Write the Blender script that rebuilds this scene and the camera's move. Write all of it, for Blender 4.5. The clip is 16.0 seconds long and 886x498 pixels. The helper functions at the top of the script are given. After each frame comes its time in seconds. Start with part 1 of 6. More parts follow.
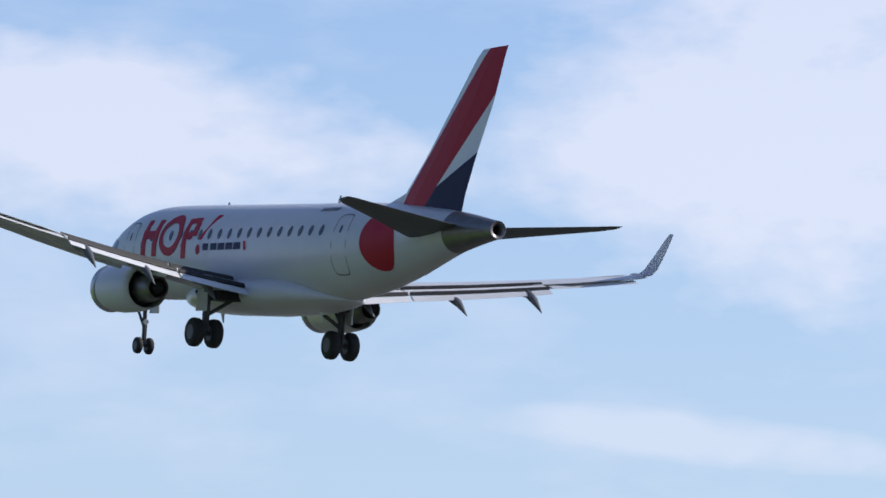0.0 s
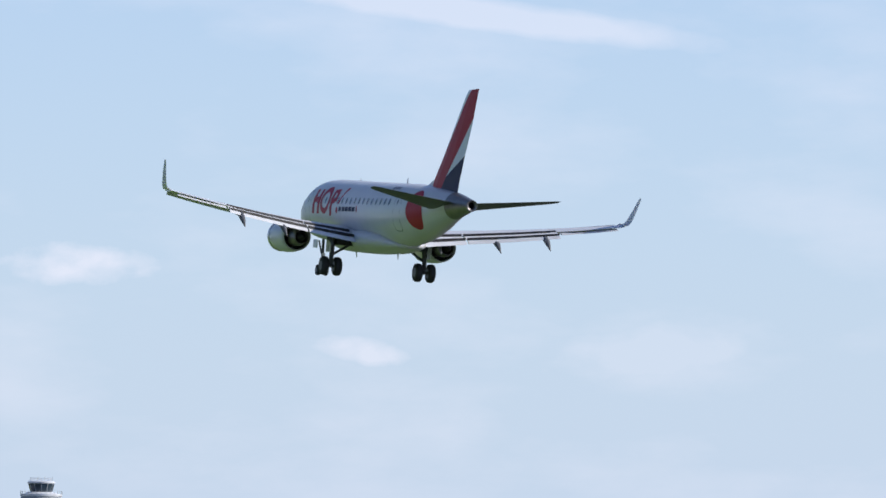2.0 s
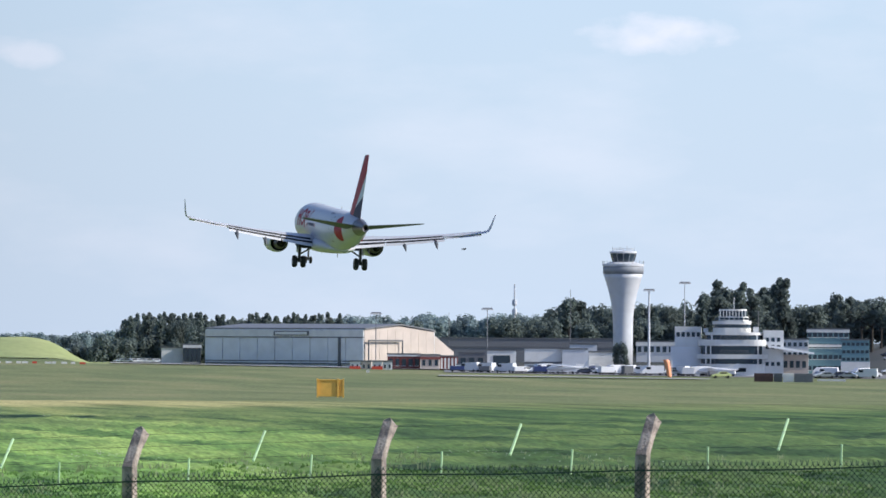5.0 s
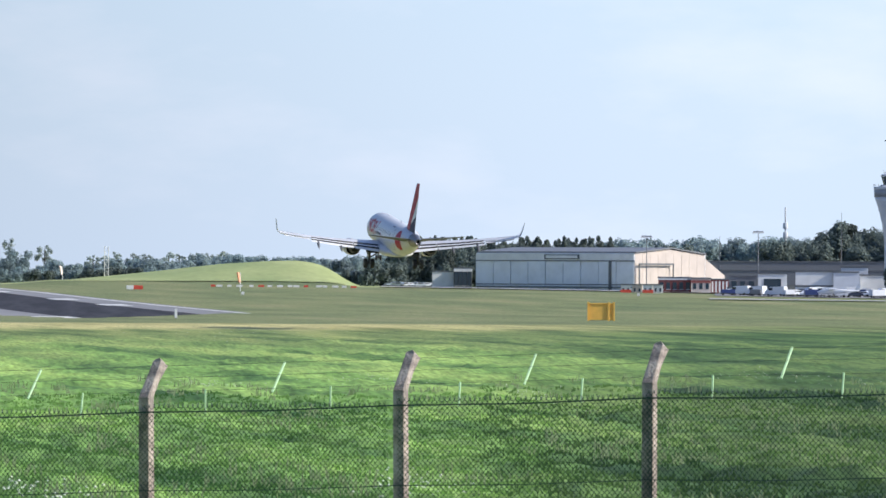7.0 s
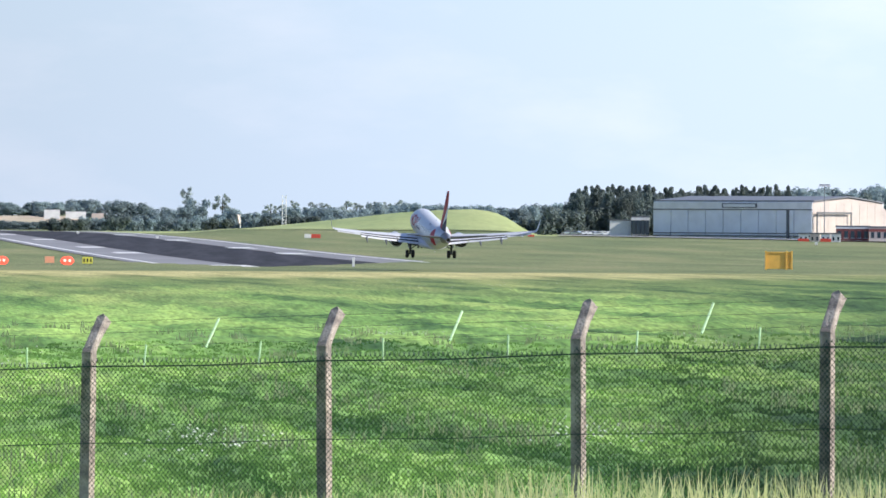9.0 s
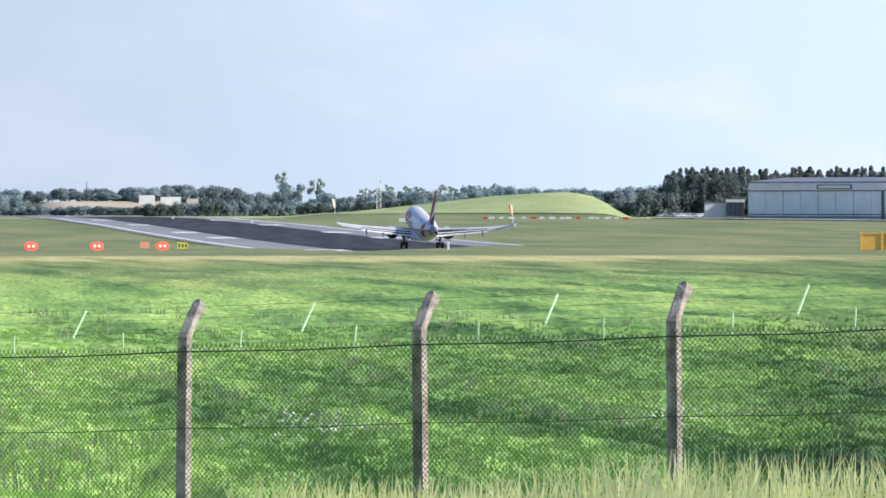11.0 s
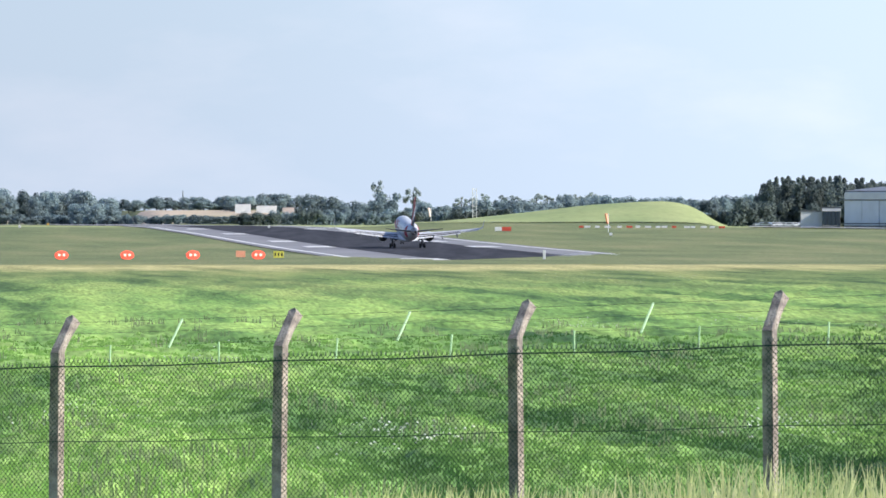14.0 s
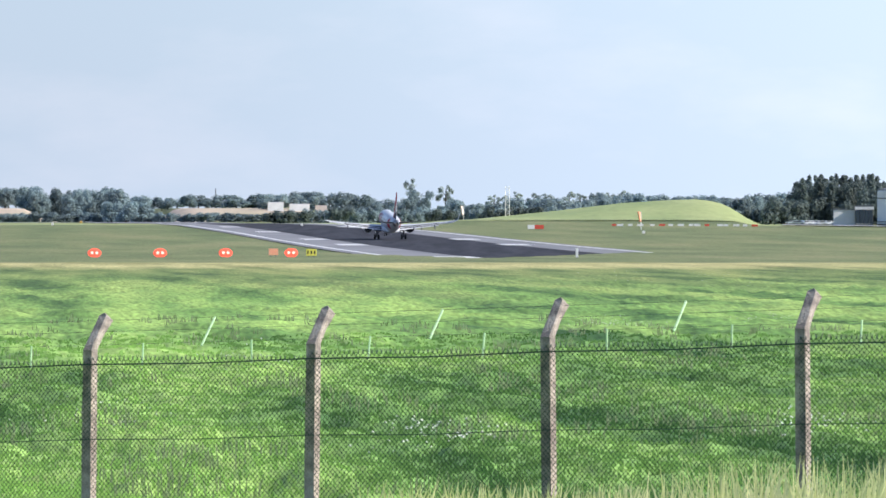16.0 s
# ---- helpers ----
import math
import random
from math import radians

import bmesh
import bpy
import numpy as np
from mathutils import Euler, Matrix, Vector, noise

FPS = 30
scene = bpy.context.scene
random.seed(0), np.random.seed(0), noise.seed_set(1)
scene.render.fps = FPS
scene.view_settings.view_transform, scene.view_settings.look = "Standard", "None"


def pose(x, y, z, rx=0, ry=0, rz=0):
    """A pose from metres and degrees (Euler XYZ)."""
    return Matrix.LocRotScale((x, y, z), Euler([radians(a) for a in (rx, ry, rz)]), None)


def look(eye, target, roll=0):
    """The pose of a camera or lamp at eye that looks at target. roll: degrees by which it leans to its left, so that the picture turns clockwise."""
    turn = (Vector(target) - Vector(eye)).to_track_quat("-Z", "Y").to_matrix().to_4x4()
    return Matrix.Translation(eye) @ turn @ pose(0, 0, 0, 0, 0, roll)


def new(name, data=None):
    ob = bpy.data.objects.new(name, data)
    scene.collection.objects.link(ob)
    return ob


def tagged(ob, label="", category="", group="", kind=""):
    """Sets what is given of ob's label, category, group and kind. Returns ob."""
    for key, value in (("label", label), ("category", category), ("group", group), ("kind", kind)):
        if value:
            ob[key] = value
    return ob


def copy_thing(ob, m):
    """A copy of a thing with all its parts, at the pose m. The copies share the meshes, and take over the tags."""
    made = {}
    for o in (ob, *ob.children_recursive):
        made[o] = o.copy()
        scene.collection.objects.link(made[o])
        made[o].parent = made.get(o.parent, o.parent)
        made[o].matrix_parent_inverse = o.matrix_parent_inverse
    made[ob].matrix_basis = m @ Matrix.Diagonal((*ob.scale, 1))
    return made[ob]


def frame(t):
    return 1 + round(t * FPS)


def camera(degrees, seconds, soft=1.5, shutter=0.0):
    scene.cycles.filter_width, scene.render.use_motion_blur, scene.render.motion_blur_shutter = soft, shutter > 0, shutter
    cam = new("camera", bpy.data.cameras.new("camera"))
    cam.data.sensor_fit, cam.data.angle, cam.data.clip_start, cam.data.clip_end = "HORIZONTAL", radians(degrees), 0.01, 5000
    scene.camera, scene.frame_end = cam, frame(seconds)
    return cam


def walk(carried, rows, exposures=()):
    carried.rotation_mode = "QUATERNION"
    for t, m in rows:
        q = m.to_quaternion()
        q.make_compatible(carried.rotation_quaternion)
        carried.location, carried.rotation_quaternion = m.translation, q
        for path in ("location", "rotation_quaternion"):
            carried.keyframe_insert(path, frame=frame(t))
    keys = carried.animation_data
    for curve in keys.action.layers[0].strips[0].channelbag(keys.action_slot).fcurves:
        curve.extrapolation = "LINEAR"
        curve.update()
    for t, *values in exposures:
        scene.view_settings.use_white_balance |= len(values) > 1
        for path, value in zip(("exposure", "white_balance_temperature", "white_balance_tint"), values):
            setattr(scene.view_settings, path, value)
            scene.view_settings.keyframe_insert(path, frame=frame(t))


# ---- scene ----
# A regional jet lands on a runway while a hand-held long lens pans after it from a mound outside the fence.
# x right, y ahead, z up; z = 0 is the runway at the touchdown point; the eye stands at (0, 0, EYE).
import itertools

EYE = 6.9
HEADING = radians(5.05)          # the runway points this far to the left of +y
OFFSET = 90.48                  # the centre line passes this far to the right of the eye
UNIT = 10500.0                  # bearings below are given in 1/10500 rad

cam = camera(8.54, 16.0, soft=1.6)


def aim(yaw, pitch, roll):
    a, e = radians(yaw), radians(pitch)
    way = Vector((math.sin(a) * math.cos(e), math.cos(a) * math.cos(e), math.sin(e)))
    return look((0, 0, EYE), Vector((0, 0, EYE)) + way * 100, roll)


PAN = [
    (0, 22.806, 7.453, 0.75), (0.5, 19.036, 6.017, 0.75), (1, 16.025, 4.978, 0.75), (1.5, 13.901, 4.064, 0.75),
    (2, 12.058, 3.255, 0.75), (2.5, 10.553, 2.594, 0.71), (3, 9.426, 2.122, 0.61), (3.5, 8.564, 1.791, 0.56),
    (4, 7.807, 1.531, 0.52), (4.5, 7.139, 1.260, 0.44), (5, 6.476, 0.973, 0.35), (5.2, 6.210, 0.870, 0.32),
    (7.3, 3.589, 0.131, 0.24), (7.5, 3.434, 0.069, 0.19), (8, 3.073, -0.089, 0.11), (8.5, 2.660, -0.192, 0.14),
    (9, 2.157, -0.283, 0.30), (9.2, 1.958, -0.306, 0.30), (11.3, 1.134, -0.496, -0.15), (11.5, 1.049, -0.524, -0.21),
    (12, 0.851, -0.508, -0.19), (12.5, 0.657, -0.468, -0.13), (13, 0.506, -0.431, -0.02), (13.5, 0.408, -0.403, 0.02),
    (14, 0.316, -0.358, -0.04), (14.5, 0.173, -0.357, -0.02), (15, 0.050, -0.350, -0.13), (15.5, 0.007, -0.358, -0.13),
    (16, 0.000, -0.377, 0.0),
]
EXPOSURES = [(0, -0.1), (1.5, -0.1), (2.5, -0.05), (3.5, 0.0), (5, 0.04), (7.5, 0.26), (9, 0.36), (12, 0.36), (16, 0.36)]
walk(cam, [(t, aim(a, p, r)) for t, a, p, r in PAN], EXPOSURES)

# ---- world and sun ----
SUN_BEARING, SUN_HEIGHT = radians(106), radians(32)
sun_way = Vector((math.sin(SUN_BEARING) * math.cos(SUN_HEIGHT), math.cos(SUN_BEARING) * math.cos(SUN_HEIGHT), math.sin(SUN_HEIGHT)))
sun = new("sun", bpy.data.lights.new("sun", "SUN"))
sun.data.energy, sun.data.angle, sun.data.color = 5.0, radians(0.6), (1.0, 0.93, 0.83)
sun.matrix_world = look(sun_way * 50, (0, 0, 0))

world = bpy.data.worlds.new("sky")
scene.world = world
world.use_nodes = True
wt = world.node_tree
wt.nodes.clear()


def wn(kind):
    return wt.nodes.new(kind)


def wmath(op, a, b=None, c=None, clamp=False):
    n = wn("ShaderNodeMath")
    n.operation, n.use_clamp = op, clamp
    for i, v in enumerate((a, b, c)):
        if v is None:
            continue
        if isinstance(v, (int, float)):
            n.inputs[i].default_value = v
        else:
            wt.links.new(v, n.inputs[i])
    return n.outputs[0]


def build_sky():
    sky = wn("ShaderNodeTexSky")
    sky.sky_type, sky.sun_disc = "NISHITA", False
    sky.sun_elevation, sky.sun_rotation = SUN_HEIGHT, SUN_BEARING
    sky.air_density, sky.dust_density, sky.ozone_density = 1.0, 0.6, 1.5
    tc = wn("ShaderNodeTexCoord")
    sep = wn("ShaderNodeSeparateXYZ")
    wt.links.new(tc.outputs["Generated"], sep.inputs[0])
    az = wmath("MULTIPLY", wmath("ARCTAN2", sep.outputs[0], sep.outputs[1]), UNIT)
    el = wmath("MULTIPLY", wmath("ARCSINE", sep.outputs[2]), UNIT)
    comb = wn("ShaderNodeCombineXYZ")
    wt.links.new(wmath("MULTIPLY", az, 0.0016), comb.inputs[0])
    wt.links.new(wmath("MULTIPLY", el, 0.0042), comb.inputs[1])
    wisp = wn("ShaderNodeTexNoise")
    wisp.inputs["Scale"].default_value, wisp.inputs["Detail"].default_value, wisp.inputs["Roughness"].default_value = 1.0, 7, 0.55
    wt.links.new(comb.outputs[0], wisp.inputs["Vector"])
    n = wisp.outputs["Fac"]
    comb2 = wn("ShaderNodeCombineXYZ")
    wt.links.new(wmath("MULTIPLY", az, 0.011), comb2.inputs[0])
    wt.links.new(wmath("MULTIPLY", el, 0.017), comb2.inputs[1])
    puff = wn("ShaderNodeTexNoise")
    puff.inputs["Scale"].default_value, puff.inputs["Detail"].default_value = 1.0, 5
    wt.links.new(comb2.outputs[0], puff.inputs["Vector"])
    # thin high veil, thicker to the sides
    veil = wmath("MULTIPLY", wmath("SUBTRACT", n, 0.47, clamp=True), 2.2, clamp=True)
    mask = wmath("MULTIPLY", veil, 0.55)
    # single clouds: bearing, height, half width, half height, lean, strength
    for cb, ch, wx, wy, lean, k in CLOUDS:
        dx = wmath("SUBTRACT", az, cb)
        dy = wmath("SUBTRACT", wmath("SUBTRACT", el, ch), wmath("MULTIPLY", dx, lean))
        d = wmath("ADD", wmath("POWER", wmath("DIVIDE", dx, wx), 2), wmath("POWER", wmath("DIVIDE", dy, wy), 2))
        d = wmath("ADD", d, wmath("MULTIPLY", wmath("SUBTRACT", n, 0.5), -3.0))
        d = wmath("ADD", d, wmath("MULTIPLY", wmath("SUBTRACT", puff.outputs["Fac"], 0.5), -2.6 if wx < 250 else -0.9))
        m = wmath("MULTIPLY", wmath("SUBTRACT", 1.15, d, clamp=True), k, clamp=True)
        mask = wmath("MAXIMUM", mask, m)
    mix = wn("ShaderNodeMix")
    mix.data_type = "RGBA"
    wt.links.new(mask, mix.inputs["Factor"])
    tint = wn("ShaderNodeMix")
    tint.data_type, tint.blend_type = "RGBA", "MULTIPLY"
    tint.inputs["Factor"].default_value = 1.0
    wt.links.new(sky.outputs[0], tint.inputs["A"])
    tint.inputs["B"].default_value = (0.98, 1.18, 1.55, 1)
    haze = wn("ShaderNodeMix")
    haze.data_type = "RGBA"
    wt.links.new(wmath("SUBTRACT", 0.95, wmath("MULTIPLY", el, 0.00038), clamp=True), haze.inputs["Factor"])
    wt.links.new(tint.outputs["Result"], haze.inputs["A"])
    haze.inputs["B"].default_value = (5.4, 6.5, 8.2, 1)
    wt.links.new(haze.outputs["Result"], mix.inputs["A"])
    mix.inputs["B"].default_value = (8.4, 8.4, 9.5, 1)
    bg = wn("ShaderNodeBackground")
    # the sky grows paler towards the sun's side
    side = wn("ShaderNodeMapRange")
    side.interpolation_type = "SMOOTHSTEP"
    for key, v in (("From Min", -900), ("From Max", 1400), ("To Min", 0.083), ("To Max", 0.114)):
        side.inputs[key].default_value = v
    wt.links.new(az, side.inputs["Value"])
    wt.links.new(side.outputs[0], bg.inputs["Strength"])
    wt.links.new(mix.outputs["Result"], bg.inputs["Color"])
    out = wn("ShaderNodeOutputWorld")
    wt.links.new(bg.outputs[0], out.inputs["Surface"])


CLOUDS = [
    (3600, 1560, 640, 165, -0.08, 0.62), (4850, 1640, 560, 420, 0.1, 0.62), (4700, 1030, 480, 50, -0.1, 0.4),
    (3420, 1560, 260, 90, -0.15, 0.4), (2300, 1010, 420, 32, -0.12, 0.45), (2950, 1130, 260, 34, -0.2, 0.3),
    (1555, 562, 140, 40, 0.0, 0.62), (2070, 415, 80, 26, -0.1, 0.5), (2600, 420, 190, 52, 0.1, 0.22), (450, 520, 70, 30, -0.1, 0.4),
]
build_sky()

# ---- materials ----


def material(name, base, rough=0.6, metal=0.0, vary=0.12, scale=3.0, bump=0.0, fine=40.0, coords="Object", coat=0.0, second=None, obj=0.0, stretch=None, gloss=0.5, lie=0.0):
    """A surface whose colour wanders at two scales; second: a colour that shows in patches; obj: how much whole objects differ."""
    m = bpy.data.materials.new(name)
    m.use_nodes = True
    nt = m.node_tree
    b = nt.nodes["Principled BSDF"]
    b.inputs["Roughness"].default_value, b.inputs["Metallic"].default_value, b.inputs["Coat Weight"].default_value = rough, metal, coat
    b.inputs["Specular IOR Level"].default_value = gloss
    tc = nt.nodes.new("ShaderNodeTexCoord")
    src = tc.outputs["Object"]
    if coords == "World":
        src = nt.nodes.new("ShaderNodeNewGeometry").outputs["Position"]
    if lie:
        turned = nt.nodes.new("ShaderNodeMapping")
        turned.inputs["Rotation"].default_value = (0, 0, radians(lie))
        nt.links.new(src, turned.inputs["Vector"])
        src = turned.outputs[0]
    if stretch:
        mp = nt.nodes.new("ShaderNodeMapping")
        mp.inputs["Scale"].default_value = stretch
        nt.links.new(src, mp.inputs["Vector"])
        src = mp.outputs[0]
    n1, n2 = nt.nodes.new("ShaderNodeTexNoise"), nt.nodes.new("ShaderNodeTexNoise")
    for n, sc, det in ((n1, scale, 4), (n2, fine, 3)):
        n.inputs["Scale"].default_value, n.inputs["Detail"].default_value = sc, det
        nt.links.new(src, n.inputs["Vector"])
    ramp = nt.nodes.new("ShaderNodeValToRGB")
    sec = second or [c * (1 - 2 * vary) for c in base]
    ramp.color_ramp.elements[0].position, ramp.color_ramp.elements[0].color = 0.34, (*sec, 1)
    ramp.color_ramp.elements[1].position, ramp.color_ramp.elements[1].color = 0.62, (*base, 1)
    nt.links.new(n1.outputs["Fac"], ramp.inputs[0])
    mul = nt.nodes.new("ShaderNodeMix")
    mul.data_type, mul.blend_type = "RGBA", "MULTIPLY"
    mul.inputs["Factor"].default_value = 1.0
    grey = nt.nodes.new("ShaderNodeMapRange")
    grey.inputs["To Min"].default_value, grey.inputs["To Max"].default_value = 1 - 2 * vary, 1 + 2 * vary
    nt.links.new(n2.outputs["Fac"], grey.inputs["Value"])
    nt.links.new(ramp.outputs[0], mul.inputs["A"])
    nt.links.new(grey.outputs[0], mul.inputs["B"])
    last = mul.outputs["Result"]
    if obj:
        info = nt.nodes.new("ShaderNodeObjectInfo")
        hsv = nt.nodes.new("ShaderNodeHueSaturation")
        r = nt.nodes.new("ShaderNodeMapRange")
        r.inputs["To Min"].default_value, r.inputs["To Max"].default_value = 1 - obj, 1 + obj
        nt.links.new(info.outputs["Random"], r.inputs["Value"])
        nt.links.new(r.outputs[0], hsv.inputs["Value"])
        nt.links.new(last, hsv.inputs["Color"])
        last = hsv.outputs[0]
    nt.links.new(last, b.inputs["Base Color"])
    if bump:
        bp = nt.nodes.new("ShaderNodeBump")
        bp.inputs["Strength"].default_value, bp.inputs["Distance"].default_value = bump, 0.02
        nt.links.new(n2.outputs["Fac"], bp.inputs["Height"])
        nt.links.new(bp.outputs[0], b.inputs["Normal"])
    return m


def leafy(m, share=0.45):
    """Lets light through a thin leaf: part of the surface turns translucent in the same colour."""
    nt = m.node_tree
    b, out = nt.nodes["Principled BSDF"], nt.nodes["Material Output"]
    tr, mix = nt.nodes.new("ShaderNodeBsdfTranslucent"), nt.nodes.new("ShaderNodeMixShader")
    nt.links.new(b.inputs["Base Color"].links[0].from_socket, tr.inputs["Color"])
    mix.inputs[0].default_value = share
    nt.links.new(b.outputs[0], mix.inputs[1])
    nt.links.new(tr.outputs[0], mix.inputs[2])
    nt.links.new(mix.outputs[0], out.inputs["Surface"])
    return m


def glow(name, colour, strength):
    m = bpy.data.materials.new(name)
    m.use_nodes = True
    b = m.node_tree.nodes["Principled BSDF"]
    b.inputs["Base Color"].default_value = (*colour, 1)
    b.inputs["Emission Color"].default_value, b.inputs["Emission Strength"].default_value = (*colour, 1), strength
    return m


WHITE = material("aircraft_white", (0.56, 0.565, 0.58), 0.35, vary=0.03, scale=0.6, coat=0.1)
WING_GREY = material("wing_grey", (0.55, 0.56, 0.58), 0.4, vary=0.04, scale=1.5)
STAB = material("tailplane_grey", (0.085, 0.09, 0.1), 0.5, vary=0.05, scale=1.5)
FLAP = material("flap_light_grey", (0.62, 0.63, 0.65), 0.4, vary=0.04, scale=1.5)
DARK_METAL = material("exhaust_metal", (0.2, 0.19, 0.19), 0.38, 0.8, vary=0.1)
SILVER = material("bare_metal", (0.62, 0.63, 0.65), 0.3, 0.9, vary=0.05)
STRUT = material("strut_grey", (0.2, 0.205, 0.215), 0.5, 0.2, vary=0.08)
GEAR_DARK = material("gear_dark", (0.07, 0.07, 0.075), 0.5, vary=0.1)
TYRE = material("tyre_rubber", (0.018, 0.018, 0.02), 0.8, vary=0.1)
BLACK = material("black_void", (0.01, 0.01, 0.012), 0.7, vary=0.05)
RED = material("livery_red", (0.4, 0.015, 0.035), 0.45, vary=0.03, gloss=0.15)
NAVY = material("livery_navy", (0.01, 0.016, 0.06), 0.45, vary=0.03, gloss=0.15)
WINDOW = material("cabin_window", (0.03, 0.035, 0.045), 0.12, vary=0.05)
LINE = material("panel_line", (0.12, 0.12, 0.13), 0.6, vary=0.05)
DIM = material("lettering_grey", (0.16, 0.16, 0.2), 0.5, vary=0.05)


def fin_paint():
    """White fin with a red band down the leading side, a white wedge and a navy foot."""
    m = bpy.data.materials.new("fin_livery")
    m.use_nodes = True
    nt = m.node_tree
    b = nt.nodes["Principled BSDF"]
    b.inputs["Roughness"].default_value, b.inputs["Specular IOR Level"].default_value = 0.45, 0.15
    tc, sep = nt.nodes.new("ShaderNodeTexCoord"), nt.nodes.new("ShaderNodeSeparateXYZ")
    nt.links.new(tc.outputs["Object"], sep.inputs[0])

    def side(p, q):
        """1 on the aft or lower side of the line p-q, in (distance aft, height)."""
        (x1, z1), (x2, z2) = p, q
        a, c = (z2 - z1), -(x2 - x1)
        # aft = 13.4 - y
        k = a * (13.4 - x1) - c * z1
        n = nt.nodes.new("ShaderNodeMath")
        n.operation = "MULTIPLY_ADD"
        nt.links.new(sep.outputs[1], n.inputs[0])
        n.inputs[1].default_value, n.inputs[2].default_value = -a, k
        n2 = nt.nodes.new("ShaderNodeMath")
        n2.operation = "MULTIPLY_ADD"
        nt.links.new(sep.outputs[2], n2.inputs[0])
        n2.inputs[1].default_value = c
        nt.links.new(n.outputs[0], n2.inputs[2])
        g = nt.nodes.new("ShaderNodeMath")
        g.operation = "GREATER_THAN"
        nt.links.new(n2.outputs[0], g.inputs[0])
        g.inputs[1].default_value = 0
        return g.outputs[0]

    def blend(fac, a, c):
        n = nt.nodes.new("ShaderNodeMix")
        n.data_type = "RGBA"
        nt.links.new(fac, n.inputs["Factor"])
        for key, v in (("A", a), ("B", c)):
            if isinstance(v, tuple):
                n.inputs[key].default_value = (*v, 1)
            else:
                nt.links.new(v, n.inputs[key])
        return n.outputs["Result"]

    white, red, navy = (0.75, 0.76, 0.78), (0.4, 0.015, 0.035), (0.01, 0.016, 0.06)
    lead = side((23.25, 5.1), (27.95, 9.55))
    band = side((23.85, 4.0), (28.55, 8.15))
    foot = side((25.4, 5.35), (27.9, 6.5))
    c = blend(foot, white, navy)
    c = blend(band, red, c)
    c = blend(lead, white, c)
    nt.links.new(c, b.inputs["Base Color"])
    return m


FIN = fin_paint()

LIE = -5.0


def grass_paint():
    """Rough green grass that turns yellower with distance, ends in a dry seeding edge and gives way to the mown strip."""
    m = bpy.data.materials.new("airfield_grass")
    m.use_nodes = True
    nt = m.node_tree
    b = nt.nodes["Principled BSDF"]
    b.inputs["Roughness"].default_value, b.inputs["Specular IOR Level"].default_value = 0.9, 0.2
    pos = nt.nodes.new("ShaderNodeNewGeometry").outputs["Position"]

    def field(stretch, scale, detail=4, rough=0.5):
        mp, n = nt.nodes.new("ShaderNodeMapping"), nt.nodes.new("ShaderNodeTexNoise")
        mp.inputs["Scale"].default_value = stretch
        lie = nt.nodes.new("ShaderNodeMapping")      # the grass lies over to one side
        lie.inputs["Rotation"].default_value = (0, 0, radians(LIE))
        nt.links.new(pos, lie.inputs["Vector"])
        nt.links.new(lie.outputs[0], mp.inputs["Vector"])
        nt.links.new(mp.outputs[0], n.inputs["Vector"])
        n.inputs["Scale"].default_value, n.inputs["Detail"].default_value, n.inputs["Roughness"].default_value = scale, detail, rough
        return n.outputs["Fac"]

    def ramp(fac, stops):
        r = nt.nodes.new("ShaderNodeValToRGB")
        while len(r.color_ramp.elements) < len(stops):
            r.color_ramp.elements.new(0.5)
        for e, (at_, c) in zip(r.color_ramp.elements, stops):
            e.position, e.color = at_, (*c, 1)
        nt.links.new(fac, r.inputs[0])
        return r.outputs[0]

    def calc(op, a, c, d=None, clamp=False):
        n = nt.nodes.new("ShaderNodeMath")
        n.operation, n.use_clamp = op, clamp
        for k, v in enumerate((a, c, d)):
            if isinstance(v, (int, float)):
                n.inputs[k].default_value = v
            elif v is not None:
                nt.links.new(v, n.inputs[k])
        return n.outputs[0]

    def mixed(fac, a, c, kind="MIX"):
        n = nt.nodes.new("ShaderNodeMix")
        n.data_type, n.blend_type = "RGBA", kind
        for key, v in (("Factor", fac), ("A", a), ("B", c)):
            if isinstance(v, tuple):
                n.inputs[key].default_value = (*v, 1)
            elif isinstance(v, (int, float)):
                n.inputs[key].default_value = v
            else:
                nt.links.new(v, n.inputs[key])
        return n.outputs["Result"]

    def rise(value, lo, hi):
        n = nt.nodes.new("ShaderNodeMapRange")
        n.interpolation_type = "SMOOTHSTEP"
        n.inputs["From Min"].default_value, n.inputs["From Max"].default_value = lo, hi
        nt.links.new(value, n.inputs["Value"])
        return n.outputs[0]

    length = nt.nodes.new("ShaderNodeVectorMath")
    length.operation = "LENGTH"
    nt.links.new(pos, length.inputs[0])
    far = length.outputs["Value"]
    clumps, fine, wide = field((1, 0.085, 1), 0.2, 5, 0.55), field((1, 0.12, 1), 4.0, 3), field((1, 0.05, 1), 0.07)
    green = ramp(clumps, [(0.32, (0.05, 0.12, 0.032)), (0.45, (0.19, 0.34, 0.08)), (0.6, (0.33, 0.49, 0.12))])
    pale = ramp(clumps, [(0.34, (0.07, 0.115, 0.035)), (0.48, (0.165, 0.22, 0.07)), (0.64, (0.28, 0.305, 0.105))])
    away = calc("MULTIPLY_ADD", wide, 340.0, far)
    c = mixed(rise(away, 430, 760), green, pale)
    # darker tones towards the right-hand end of the field
    sep = nt.nodes.new("ShaderNodeSeparateXYZ")
    nt.links.new(pos, sep.inputs[0])
    bearing = calc("DIVIDE", sep.outputs[0], calc("MAXIMUM", sep.outputs[1], 60.0))
    right = rise(calc("MULTIPLY_ADD", wide, 0.05, bearing), 0.075, 0.15)
